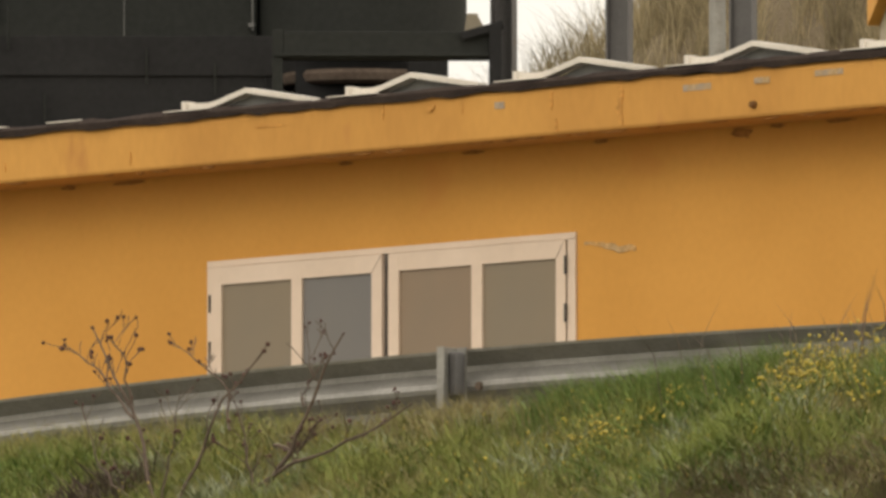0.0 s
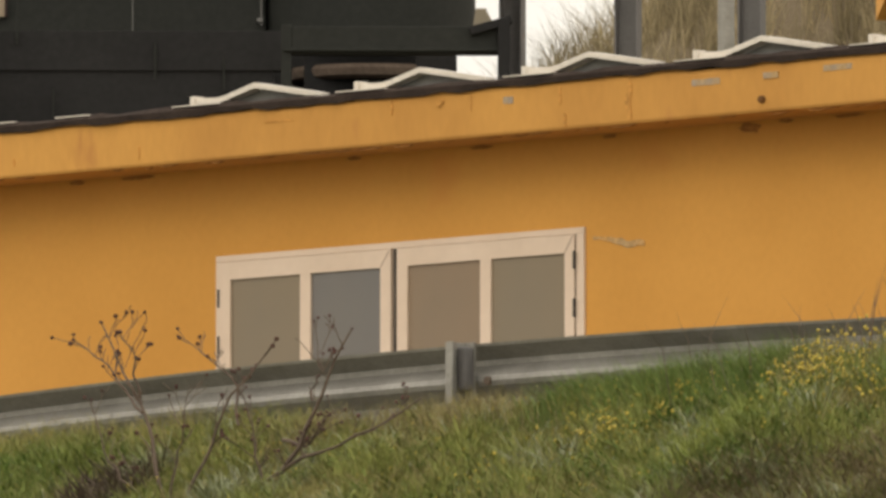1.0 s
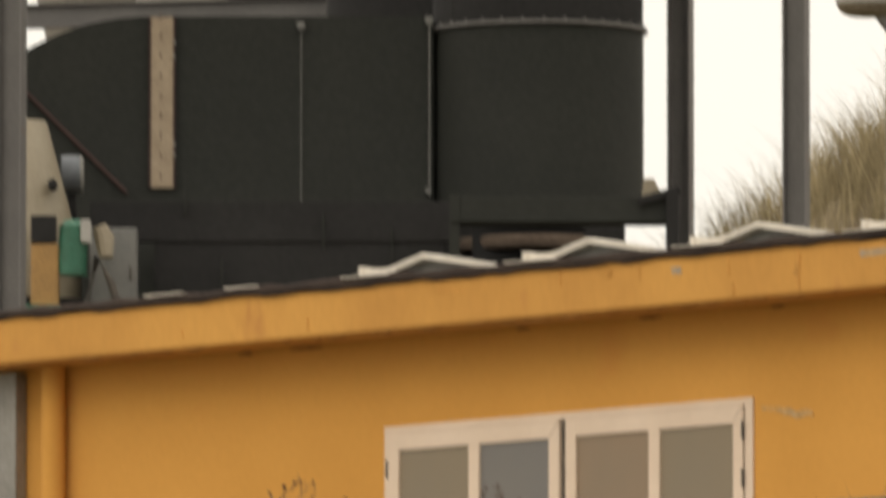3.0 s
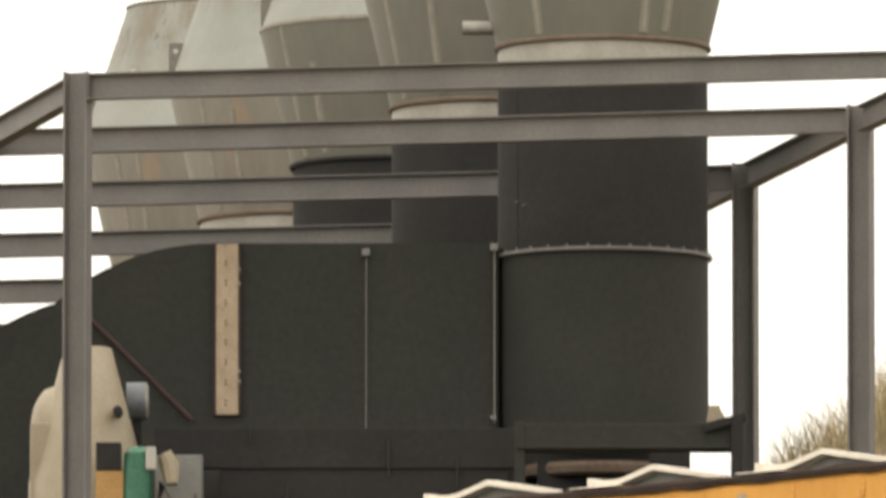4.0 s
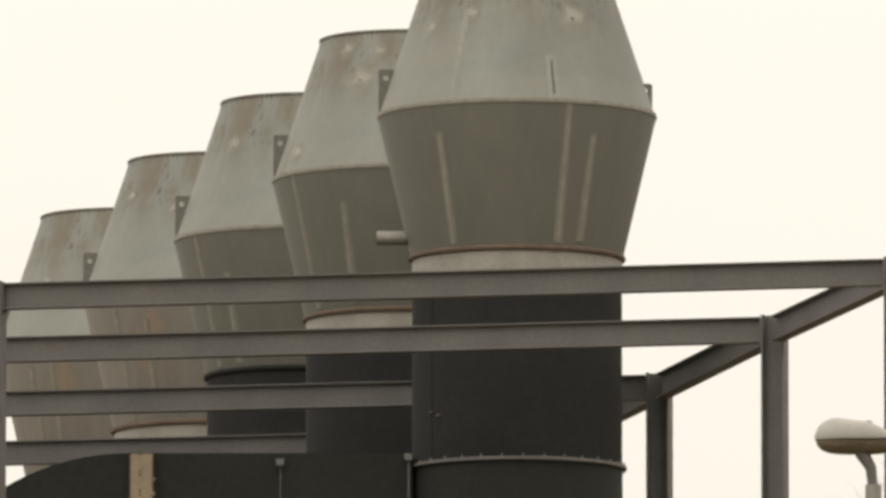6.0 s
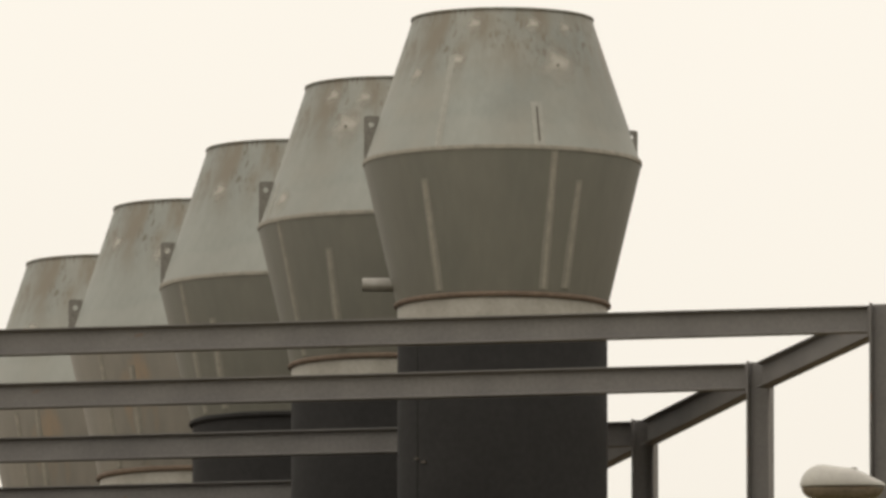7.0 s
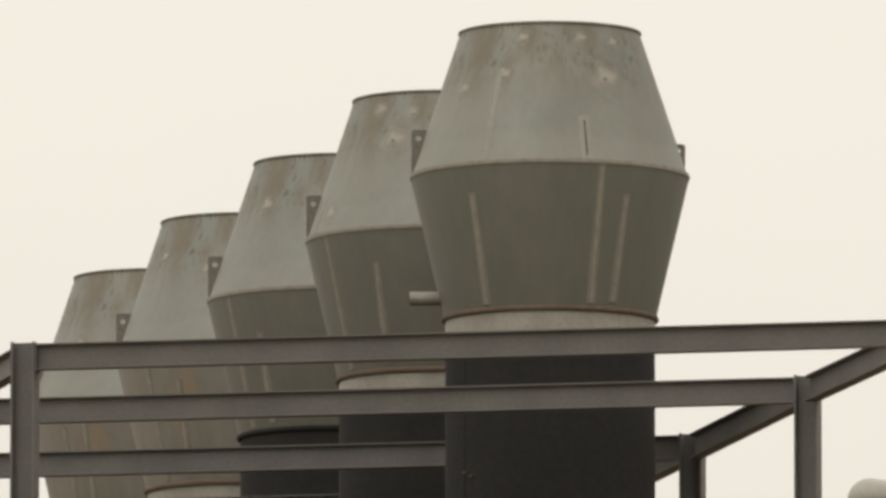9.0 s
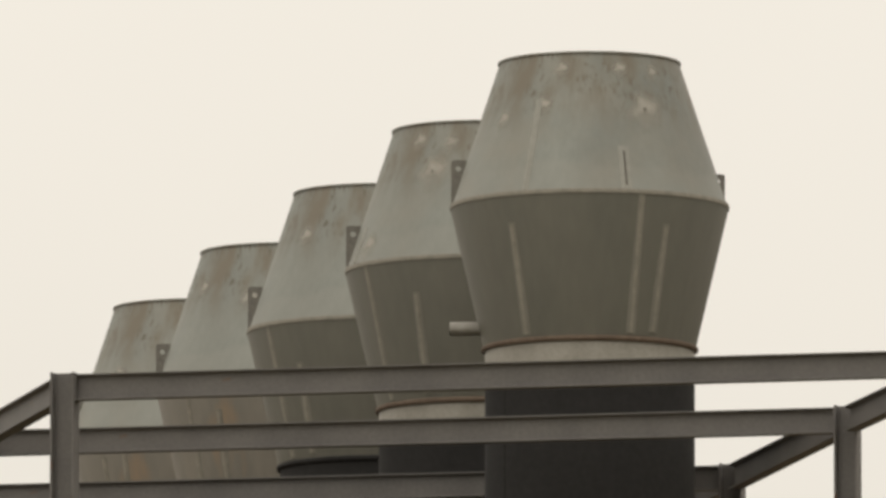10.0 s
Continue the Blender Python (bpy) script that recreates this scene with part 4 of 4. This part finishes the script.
for x, zs in ((WX0 + 0.028, (4.98, 4.77)), (WX1 - 0.052, (5.03, 4.82))):
    for z in zs:
        part("hinge", tube([(x, -0.022, z - 0.040), (x, -0.022, z + 0.040)], 0.0065, 8), M_SEAL, win, "dark hinge", True)

for xa, za, xb, zb in ((1.042, 5.064, 1.094, 5.138), (-0.114, 5.064, -0.054, 5.138)):
    b = tube([(xa, -0.0215, za), (xb, -0.0215, zb)], 0.0022, 6)
    part("mitre_joint", b, M_JOINT, win)

# the dark glazed door at the end of the front
part("door", box(-4.55, -3.70, -0.06, -0.002, ROAD_Z, 5.55, 0.03), M_BLUEGREY, house, "blue-grey door with a pale post")
part("door_post", box(-3.695, -3.575, -0.075, -0.003, ROAD_Z, 5.56, 0.01), M_GALV, house, "pale steel post")
part("door_pane", box(-4.45, -3.76, -0.075, -0.061, ROAD_Z + 0.2, 5.45, 0.004), M_SEAL, house, "dark pane")

# low folded white flashings along the roof edge
for k in range(0, 6):
    x = -0.645 + k * 1.05
    sk = thing("skylight", M_HOUSE @ Matrix.Translation((x, -0.29, FTOP + 0.037)), "low white-framed ridge skylight on the felt roof", "skylight", "row of skylights")
    pts = [(-0.38, 0.0), (-0.38, 0.034), (-0.24, 0.030), (-0.19, 0.036), (0.0, 0.082), (0.42, 0.012), (0.42, -0.002), (0.34, 0.002), (0.0, 0.058), (-0.18, 0.014), (-0.22, 0.006), (-0.34, 0.005)]
    bm = bmesh.new()
    a = [bm.verts.new((px, 0, pz)) for px, pz in pts]
    b = [bm.verts.new((px, 0.06, pz)) for px, pz in pts]
    for j in range(len(pts)):
        bm.faces.new((a[j], a[(j + 1) % len(pts)], b[(j + 1) % len(pts)], b[j]))
    bm.faces.new(a)
    bm.faces.new(b)
    part("front_trim", bm, M_WHITE, sk, "white folded trim")
    part("tab", box(-0.40, -0.372, -0.012, 0.05, 0.004, 0.043, 0.003), M_WHITE, sk, "upturned white tab")
    part("flashing", box(-0.50, -0.2, -0.03, 0.03, -0.001, 0.004), M_WHITE, sk, "thin white flashing strip")
    bm = bmesh.new()
    q = [bm.verts.new(c) for c in ((-0.19, 0.05, 0.0), (0.0, 0.05, 0.056), (0.36, 0.05, 0.0), (-0.19, 1.1, 0.0), (0.0, 1.1, 0.056), (0.36, 1.1, 0.0))]
    for fc in ((0, 1, 2), (3, 4, 5), (0, 1, 4, 3), (1, 2, 5, 4), (0, 2, 5, 3)):
        bm.faces.new([q[c] for c in fc])
    part("glazing", bm, M_CABINET, sk, "grey glazing")


# ---- the guard rail ----
RAIL_TOP, RAIL_Y = 4.352, -3.1
rail = thing("guard_rail", M_HOUSE, "galvanised corrugated steel guard rail with posts along the verge", "guard rail")
wave = [(0.0, 0.0), (0.004, -0.012), (0.055, -0.045), (0.082, -0.062), (0.082, -0.085), (0.055, -0.105), (0.006, -0.135), (0.0, -0.155), (0.006, -0.175), (0.055, -0.205),
        (0.082, -0.225), (0.082, -0.248), (0.055, -0.265), (0.004, -0.298), (0.0, -0.31)]
outline = [(y, z) for y, z in wave] + [(y + 0.004, z) for y, z in wave[::-1]]


def rail_dz(x):
    """The rail follows the road, which sinks a little towards the far end of the front."""
    return 0.024 - 0.0058 * (min(max(x, 0.0), 7.0) - 4.3) ** 2


bm = bmesh.new()
rings = [[bm.verts.new((x, RAIL_Y + y, RAIL_TOP + rail_dz(x) + z)) for y, z in outline] for x in axis((-30, 0, 4), (0, 7, 29), (7, 30, 4))]
for ra, rb in zip(rings, rings[1:]):
    for k in range(len(outline)):
        bm.faces.new((ra[k], ra[(k + 1) % len(outline)], rb[(k + 1) % len(outline)], rb[k]))
bm.faces.new(rings[0])
bm.faces.new(rings[-1])
part("rail", bm, M_GALV, rail, "corrugated steel rail")
for k in range(-6, 8):
    x, top = 3.62 + 3.3 * k, RAIL_TOP + rail_dz(3.62 + 3.3 * k) + 0.005
    bm = box(x - 0.06, x - 0.05, RAIL_Y - 0.13, RAIL_Y - 0.015, 3.2, top)
    box(x - 0.05, x - 0.02, RAIL_Y - 0.13, RAIL_Y - 0.122, 3.2, top, bm=bm)
    box(x - 0.05, x - 0.0, RAIL_Y - 0.025, RAIL_Y - 0.015, 3.2, top, bm=bm)
    p = part("post", bm, M_GALV, rail, "galvanised channel post")
    part("spacer", box(x - 0.048, x + 0.0, RAIL_Y - 0.075, RAIL_Y - 0.026, top - 0.20, top - 0.02, 0.012), M_BEAM, p)
    part("bolt", tube([(x + 0.06, RAIL_Y - 0.012, top - 0.16), (x + 0.06, RAIL_Y + 0.02, top - 0.16)], 0.018, 8), M_RUST, p, "rusty bolt")


# ---- grass and weeds ----
def blades(name, n, place, height, width, lean, material, label, category, seed, bend=0.5):
    """Thin bent blades of grass, all in one object. place(rng, n) gives their feet, height and so on are ranges."""
    rng = np.random.default_rng(seed)
    foot = place(rng, n)
    n = len(foot)
    h = rng.uniform(*height, n)
    w = rng.uniform(*width, n)
    az = rng.uniform(0, 2 * np.pi, n)
    d = np.stack([np.cos(az), np.sin(az)], 1)
    ln = rng.uniform(*lean, n)[:, None] * h[:, None]
    face = rng.uniform(-0.9, 0.9, n)
    s = np.stack([np.cos(face), np.sin(face)], 1) * (w[:, None] / 2)
    pts = np.zeros((n, 5, 3))
    mid = foot[:, :2] + d * ln * 0.35
    tip = foot[:, :2] + d * ln
    pts[:, 0, :2], pts[:, 1, :2] = foot[:, :2] - s, foot[:, :2] + s
    pts[:, 2, :2], pts[:, 3, :2] = mid + s * 0.8, mid - s * 0.8
    pts[:, 4, :2] = tip
    pts[:, 0, 2] = pts[:, 1, 2] = foot[:, 2] - 0.01
    pts[:, 2, 2] = pts[:, 3, 2] = foot[:, 2] + h * 0.55
    pts[:, 4, 2] = foot[:, 2] + h * (1 - bend * rng.uniform(0, 0.5, n))
    me = bpy.data.meshes.new(name)
    idx = np.arange(n)[:, None] * 5
    loops = np.concatenate([idx + np.array([0, 1, 2, 3]), idx + np.array([3, 2, 4])], 1).reshape(-1)
    me.vertices.add(n * 5)
    me.vertices.foreach_set("co", pts.reshape(-1))
    me.loops.add(n * 7)
    me.loops.foreach_set("vertex_index", loops.astype(np.int32))
    me.polygons.add(n * 2)
    starts = (np.arange(n)[:, None] * 7 + np.array([0, 4])).reshape(-1)
    me.polygons.foreach_set("loop_start", starts.astype(np.int32))
    me.update(calc_edges=True)
    me.validate()
    me.materials.append(material)
    return tagged(new(name, me), label, category, kind="stuff")


def on_bank(x0, x1, q0, q1, patch=None):
    """Feet on the bank below the guard rail, in the house's own directions; patch(x, q) gives the share that grows."""
    def place(rng, n):
        lx, q = rng.uniform(x0, x1, n), rng.uniform(q0, q1, n)
        if patch is not None:
            keep = rng.uniform(0, 1, n) < patch(lx, q)
            lx, q = lx[keep], q[keep]
        x = HOUSE[0] + lx * math.cos(TURN) - q * math.sin(TURN)
        y = HOUSE[1] - lx * math.sin(TURN) - q * math.cos(TURN)
        return np.stack([x, y, land(x, y)], 1)
    return place


def across(lx, q):
    return lx - 1.06 * (q - 3.1)


def lush(lx, q):
    c = across(lx, q)
    ragged = 0.3 * np.sin(lx * 5.1 + q * 3.3) * np.sin(lx * 2.3 - q * 4.1) + 0.2 * np.sin(lx * 11 + q * 7)
    return np.clip(0.30 + 0.7 * np.exp(-((c - 0.9) / 0.55) ** 2) + 0.75 * np.exp(-((c - 5.0) / 0.6) ** 2) + ragged, 0.05, 1)


def barren(lx, q):
    return np.clip(1.0 - lush(lx, q), 0.08, 1)


def tufts(x0, x1, q0, q1, count, spread, seed):
    """Feet gathered in tufts."""
    def place(rng, n):
        c = np.stack([rng.uniform(x0, x1, count), rng.uniform(q0, q1, count)], 1)
        p = c[rng.integers(0, count, n)] + rng.normal(0, spread, (n, 2))
        p[:, 1] = np.maximum(p[:, 1], 3.27)
        x = HOUSE[0] + p[:, 0] * math.cos(TURN) - p[:, 1] * math.sin(TURN)
        y = HOUSE[1] - p[:, 0] * math.sin(TURN) - p[:, 1] * math.cos(TURN)
        return np.stack([x, y, land(x, y)], 1)
    return place


def verge(lx, q):
    return np.clip(0.45 + 0.45 * np.sin(lx * 3.7 + 0.8) * np.sin(lx * 1.9 + 2.0) + 0.3 * np.sin(lx * 13), 0.08, 1)


blades("bank_grass", 120000, on_bank(0.3, 8.5, 3.25, 5.0, lush), (0.03, 0.13), (0.0016, 0.004), (0.2, 1.3), M_GRASS, "rough green grass on the roadside bank", "grass", 1, 0.9)
blades("deep_grass", 85000, on_bank(0.3, 8.5, 3.3, 5.0, lush), (0.03, 0.11), (0.002, 0.006), (0.3, 1.6), M_GRASS_DARK, "deep green low grass on the roadside bank", "grass", 2, 1.0)
blades("olive_grass", 125000, on_bank(0.3, 8.5, 3.25, 5.0, barren), (0.03, 0.13), (0.0016, 0.0036), (0.2, 1.4), M_OLIVEGRASS, "olive half-dry grass on the roadside bank", "grass", 12, 0.9)
blades("dry_grass", 42000, on_bank(0.3, 8.5, 3.25, 5.0, barren), (0.05, 0.17), (0.0014, 0.003), (0.2, 1.1), M_DRY, "dry tan grass stalks among the green", "grass", 3, 0.8)
blades("verge_grass", 15000, on_bank(0.3, 8.5, 3.27, 3.5, verge), (0.07, 0.20), (0.0014, 0.003), (0.1, 0.8), M_OLIVEGRASS, "tall thin grass along the guard rail", "grass", 31, 0.7)
blades("verge_stalks", 5000, on_bank(3.0, 8.5, 3.27, 3.55, verge), (0.09, 0.24), (0.0012, 0.0026), (0.1, 0.7), M_BRUSH, "thin dry stalks along the guard rail", "grass", 32, 0.7)
blades("grass_tufts", 16000, tufts(0.5, 8, 3.35, 4.9, 130, 0.05, 5), (0.06, 0.20), (0.002, 0.005), (0.2, 0.9), M_GRASS, "taller tufts of green grass", "grass", 13, 0.7)
blades("leafy_weeds", 24000, tufts(0.5, 8, 3.4, 4.9, 170, 0.07, 6), (0.03, 0.11), (0.006, 0.014), (0.6, 1.9), M_GRASS_DARK, "low broad-leaved weeds in the grass", "weeds", 14, 1.2)
blades("pale_weeds", 3800, tufts(0.5, 8, 3.4, 4.8, 46, 0.05, 7), (0.06, 0.2), (0.003, 0.008), (0.3, 1.2), M_PALE, "pale grey-green weeds in the grass", "weeds", 15, 0.9)
blades("dry_brush", 12000, tufts(6.3, 8.2, 4.3, 4.9, 60, 0.12, 8), (0.05, 0.17), (0.002, 0.005), (0.6, 2.0), M_BRUSH, "tangled brown dry brush at the end of the bank", "brush", 16, 1.0)


def at_spots(spots, spread):
    """Feet gathered round given spots of the bank."""
    def place(rng, n):
        c = np.array(spots)
        p = c[rng.integers(0, len(c), n)] + rng.normal(0, spread, (n, 2))
        p[:, 1] = np.maximum(p[:, 1], 3.27)
        x = HOUSE[0] + p[:, 0] * math.cos(TURN) - p[:, 1] * math.sin(TURN)
        y = HOUSE[1] - p[:, 0] * math.sin(TURN) - p[:, 1] * math.cos(TURN)
        return np.stack([x, y, land(x, y)], 1)
    return place


blades("feathery_weeds", 9000, at_spots([(5.5, 3.42), (5.65, 3.45), (6.6, 3.6), (4.75, 3.4), (4.45, 3.38), (4.95, 3.42), (5.2, 3.4)], 0.085), (0.07, 0.24), (0.0018, 0.004), (0.2, 0.8), M_GRASS_DARK, "feathery dark green weeds against the guard rail", "weeds", 23, 0.6)
blades("dry_tufts", 1500, at_spots([(3.75, 3.42), (3.95, 3.45), (5.9, 3.5), (3.0, 3.5)], 0.07), (0.08, 0.22), (0.0018, 0.0035), (0.2, 0.9), M_DRY, "tan dry grass tufts beside the rail post", "grass", 24, 0.7)
blades("tall_stalks", 20, on_bank(5.0, 6.3, 3.3, 3.6), (0.30, 0.50), (0.004, 0.006), (0.1, 0.45), M_TWIG, "thin tall dry stalks above the guard rail", "grass", 4)


def flowers(name, seed, n, near, size, material, label):
    rng = np.random.default_rng(seed)
    far = rng.uniform(0, 1, 70) < (0.72 if near else 0.0)
    c = np.stack([np.where(far, 7.2 - 1.25 * rng.uniform(0, 1, 70) ** 1.4, rng.uniform(4.4, 5.4, 70) if near else rng.uniform(1.0, 8.0, 70)), rng.uniform(3.35, 3.95 if near else 4.8, 70)], 1)
    pick = c[rng.integers(0, 70, n)] + rng.normal(0, 0.07 if near else 0.5, (n, 2))
    pick[:, 1] = np.maximum(pick[:, 1], 3.3)
    x = HOUSE[0] + pick[:, 0] * math.cos(TURN) - pick[:, 1] * math.sin(TURN)
    y = HOUSE[1] - pick[:, 0] * math.sin(TURN) - pick[:, 1] * math.cos(TURN)
    z = land(x, y) + rng.uniform(0.05, 0.13, n) * np.where(pick[:, 0] > 5.6, 1.6, 1.0)
    vs, fs = [], []
    for i in range(n):
        r, b = rng.uniform(*size), len(vs)
        for k in range(6):
            a = math.pi / 3 * k
            vs.append((x[i] + r * math.cos(a), y[i] + 0.5 * r * math.sin(a), z[i] + r * 0.7 * math.sin(a) + 0.003 * (k % 2)))
        vs += [(x[i], y[i] - 0.006, z[i] + 0.002), (x[i], y[i] + 0.004, z[i] - 0.01)]
        for k in range(6):
            fs += [(b + k, b + (k + 1) % 6, b + 6), (b + (k + 1) % 6, b + k, b + 7)]
    me = bpy.data.meshes.new(name)
    me.from_pydata(vs, [], fs)
    me.materials.append(material)
    return tagged(new(name, me), label, "flowers", kind="stuff")


flowers("wild_flowers", 6, 1000, True, (0.0035, 0.008), M_FLOWER, "small yellow wild flowers scattered over the bank")
flowers("pale_flowers", 17, 1600, False, (0.002, 0.0045), M_PALE, "tiny pale flower heads in the grass")
flowers("tiny_flowers", 18, 800, False, (0.0025, 0.005), M_FLOWER, "tiny yellow flower heads in the grass")


def hill_place(rng, n):
    x, y = rng.uniform(2.2, 11, n), rng.uniform(194, 207, n)
    keep = rng.uniform(0, 1, n) < np.clip(0.5 + 0.5 * np.sin(x * 4.1 + y * 0.9) + 0.4 * np.sin(x * 9 - y * 2.1), 0.05, 1)
    x, y = x[keep], y[keep]
    return np.stack([x, y, land(x, y)], 1)


blades("hill_straw", 30000, hill_place, (0.3, 1.45), (0.008, 0.018), (0.15, 0.8), M_STRAW, "tall dry straw grass on the hillside", "grass", 7, 0.6)


# ---- the bare shrub on the bank ----
def bank_point(lx, q):
    x = HOUSE[0] + lx * math.cos(TURN) - q * math.sin(TURN)
    y = HOUSE[1] - lx * math.sin(TURN) - q * math.cos(TURN)
    return Vector((x, y, float(land(x, y))))


def shrub(lx, q, stems, seed, label):
    """Stems run from a foot to a tip, each (sideways, up) from the shrub's base, bowed sideways, with side twigs and seed heads."""
    rnd = random.Random(seed)
    sh = thing("dry_shrub", Matrix.Translation(bank_point(lx, q)), label, "shrub")
    heads = []

    def twig(bm, p, d, ln, r, depth):
        pts, rad = [p.copy()], [r]
        for i in range(4):
            d = (d + Vector((rnd.uniform(-0.35, 0.35), rnd.uniform(-0.25, 0.25), rnd.uniform(-0.1, 0.3)))).normalized()
            p = p + d * ln / 4
            pts.append(p.copy())
            rad.append(max(r * (1 - 0.15 * (i + 1)), 0.0019))
            if depth < 2 and i in (1, 2) and rnd.random() < 0.55:
                twig(bm, p, (d + Vector((rnd.choice((-1, 1)) * rnd.uniform(0.5, 1.1), 0, 0.3))).normalized(), ln * rnd.uniform(0.35, 0.6), r * 0.75, depth + 1)
        tube(pts, rad, 6, bm)
        heads.append(p.copy())

    for u0, h0, u1, h1, bow, thick in stems:
        bm = bmesh.new()
        a, b = Vector((u0, -u0 + rnd.uniform(-0.03, 0.03), h0 - 0.02)), Vector((u1, -u1 + rnd.uniform(-0.12, 0.04), h1 - 0.05 * u1))
        side = Vector((h1 - h0, 0, u0 - u1)).normalized()
        n, pts, rad, bend = 11, [], [], 0.0
        for i in range(n + 1):
            t = i / n
            bend += rnd.uniform(-0.02, 0.02)
            pts.append(a + (b - a) * t + side * (bow * math.sin(math.pi * t) + bend * math.sin(math.pi * min(t * 1.2, 1))))
            rad.append(thick * (1 - 0.72 * t))
        tube(pts, rad, 7, bm)
        heads.append(pts[-1].copy())
        for i in range(3, n):
            for _ in range(2 if rnd.random() < 0.35 else 1):
                if rnd.random() < 0.8:
                    d = (pts[i] - pts[i - 1]).normalized()
                    out = Vector((rnd.choice((-1, 1)) * rnd.uniform(0.4, 1.0), rnd.uniform(-0.4, 0.4), rnd.uniform(0.1, 0.6)))
                    twig(bm, pts[i], (d * 0.8 + out).normalized(), rnd.uniform(0.05, 0.15), rad[i] * 0.55, 1)
        part("stem", bm, M_TWIG, sh, "", True)
    hm = None
    for p in heads:
        if rnd.random() < 0.55:
            m = Matrix.Translation(p) @ Euler((rnd.uniform(0, 3), rnd.uniform(0, 3), 0)).to_matrix().to_4x4() @ Matrix.Diagonal((rnd.uniform(0.6, 1.3), 1, rnd.uniform(0.7, 1.4), 1))
            if hm is None:
                b = bmesh.new()
                bmesh.ops.create_icosphere(b, subdivisions=1, radius=0.0095)
                for v in b.verts:
                    v.co *= rnd.uniform(0.6, 1.3)
                hm = part("seed_head", b, M_SEED, sh, "dark dried seed head", m=m)
            else:
                again(hm, m)
    return sh


shrub(2.75, 4.04, [(0.0, 0.0, -0.27, 0.76, 0.03, 0.0105), (-0.1, 0.41, -0.385, 0.69, 0.03, 0.007), (-0.11, 0.47, -0.19, 0.71, 0.02, 0.006), (-0.05, 0.0, -0.31, 0.42, -0.04, 0.007),
                   (0.06, 0.0, 0.455, 0.68, -0.03, 0.0095), (0.30, 0.33, 0.12, 0.655, 0.04, 0.0065), (0.03, 0.0, 0.10, 0.49, -0.02, 0.0065)], 21, "bare brown shrub with dark dried seed heads")
shrub(3.275, 3.99, [(0.0, 0.0, 0.36, 0.71, -0.02, 0.013), (0.08, 0.28, 0.27, 0.36, 0.01, 0.008), (-0.10, 0.05, 0.64, 0.42, 0.03, 0.0105), (-0.02, 0.05, -0.09, 0.47, 0.02, 0.007),
                    (0.2, 0.43, 0.22, 0.63, 0.01, 0.006)], 33, "bare branching brown shrub on the grassy bank")
blades("dead_leaves", 650, on_bank(2.05, 2.5, 3.75, 4.15), (0.08, 0.22), (0.006, 0.014), (0.2, 1.2), M_DEAD, "dark withered leaves under the shrub", "leaves", 9)

# ---- an orange shed on the rise behind the house ----
shed = thing("shed", pose(6.3, 120.0, float(land(6.3, 120.0)) - 0.3), "small orange plastered shed on a grey plinth", "shed")
SZ = float(land(6.3, 120.0)) - 0.3
part("wall", box(-1.6, 3.0, -2, 2, 11.58 - SZ, 14.2 - SZ, 0.01), M_PLASTER, shed, "orange plaster wall")
part("plinth", box(-1.5, 2.9, -1.9, 1.9, 0, 11.577 - SZ), M_ROCK, shed, "brownish stone plinth")
part("roof", box(-1.8, 3.2, -2.2, 2.2, 14.203 - SZ, 14.4 - SZ, 0.02), M_FELT, shed)
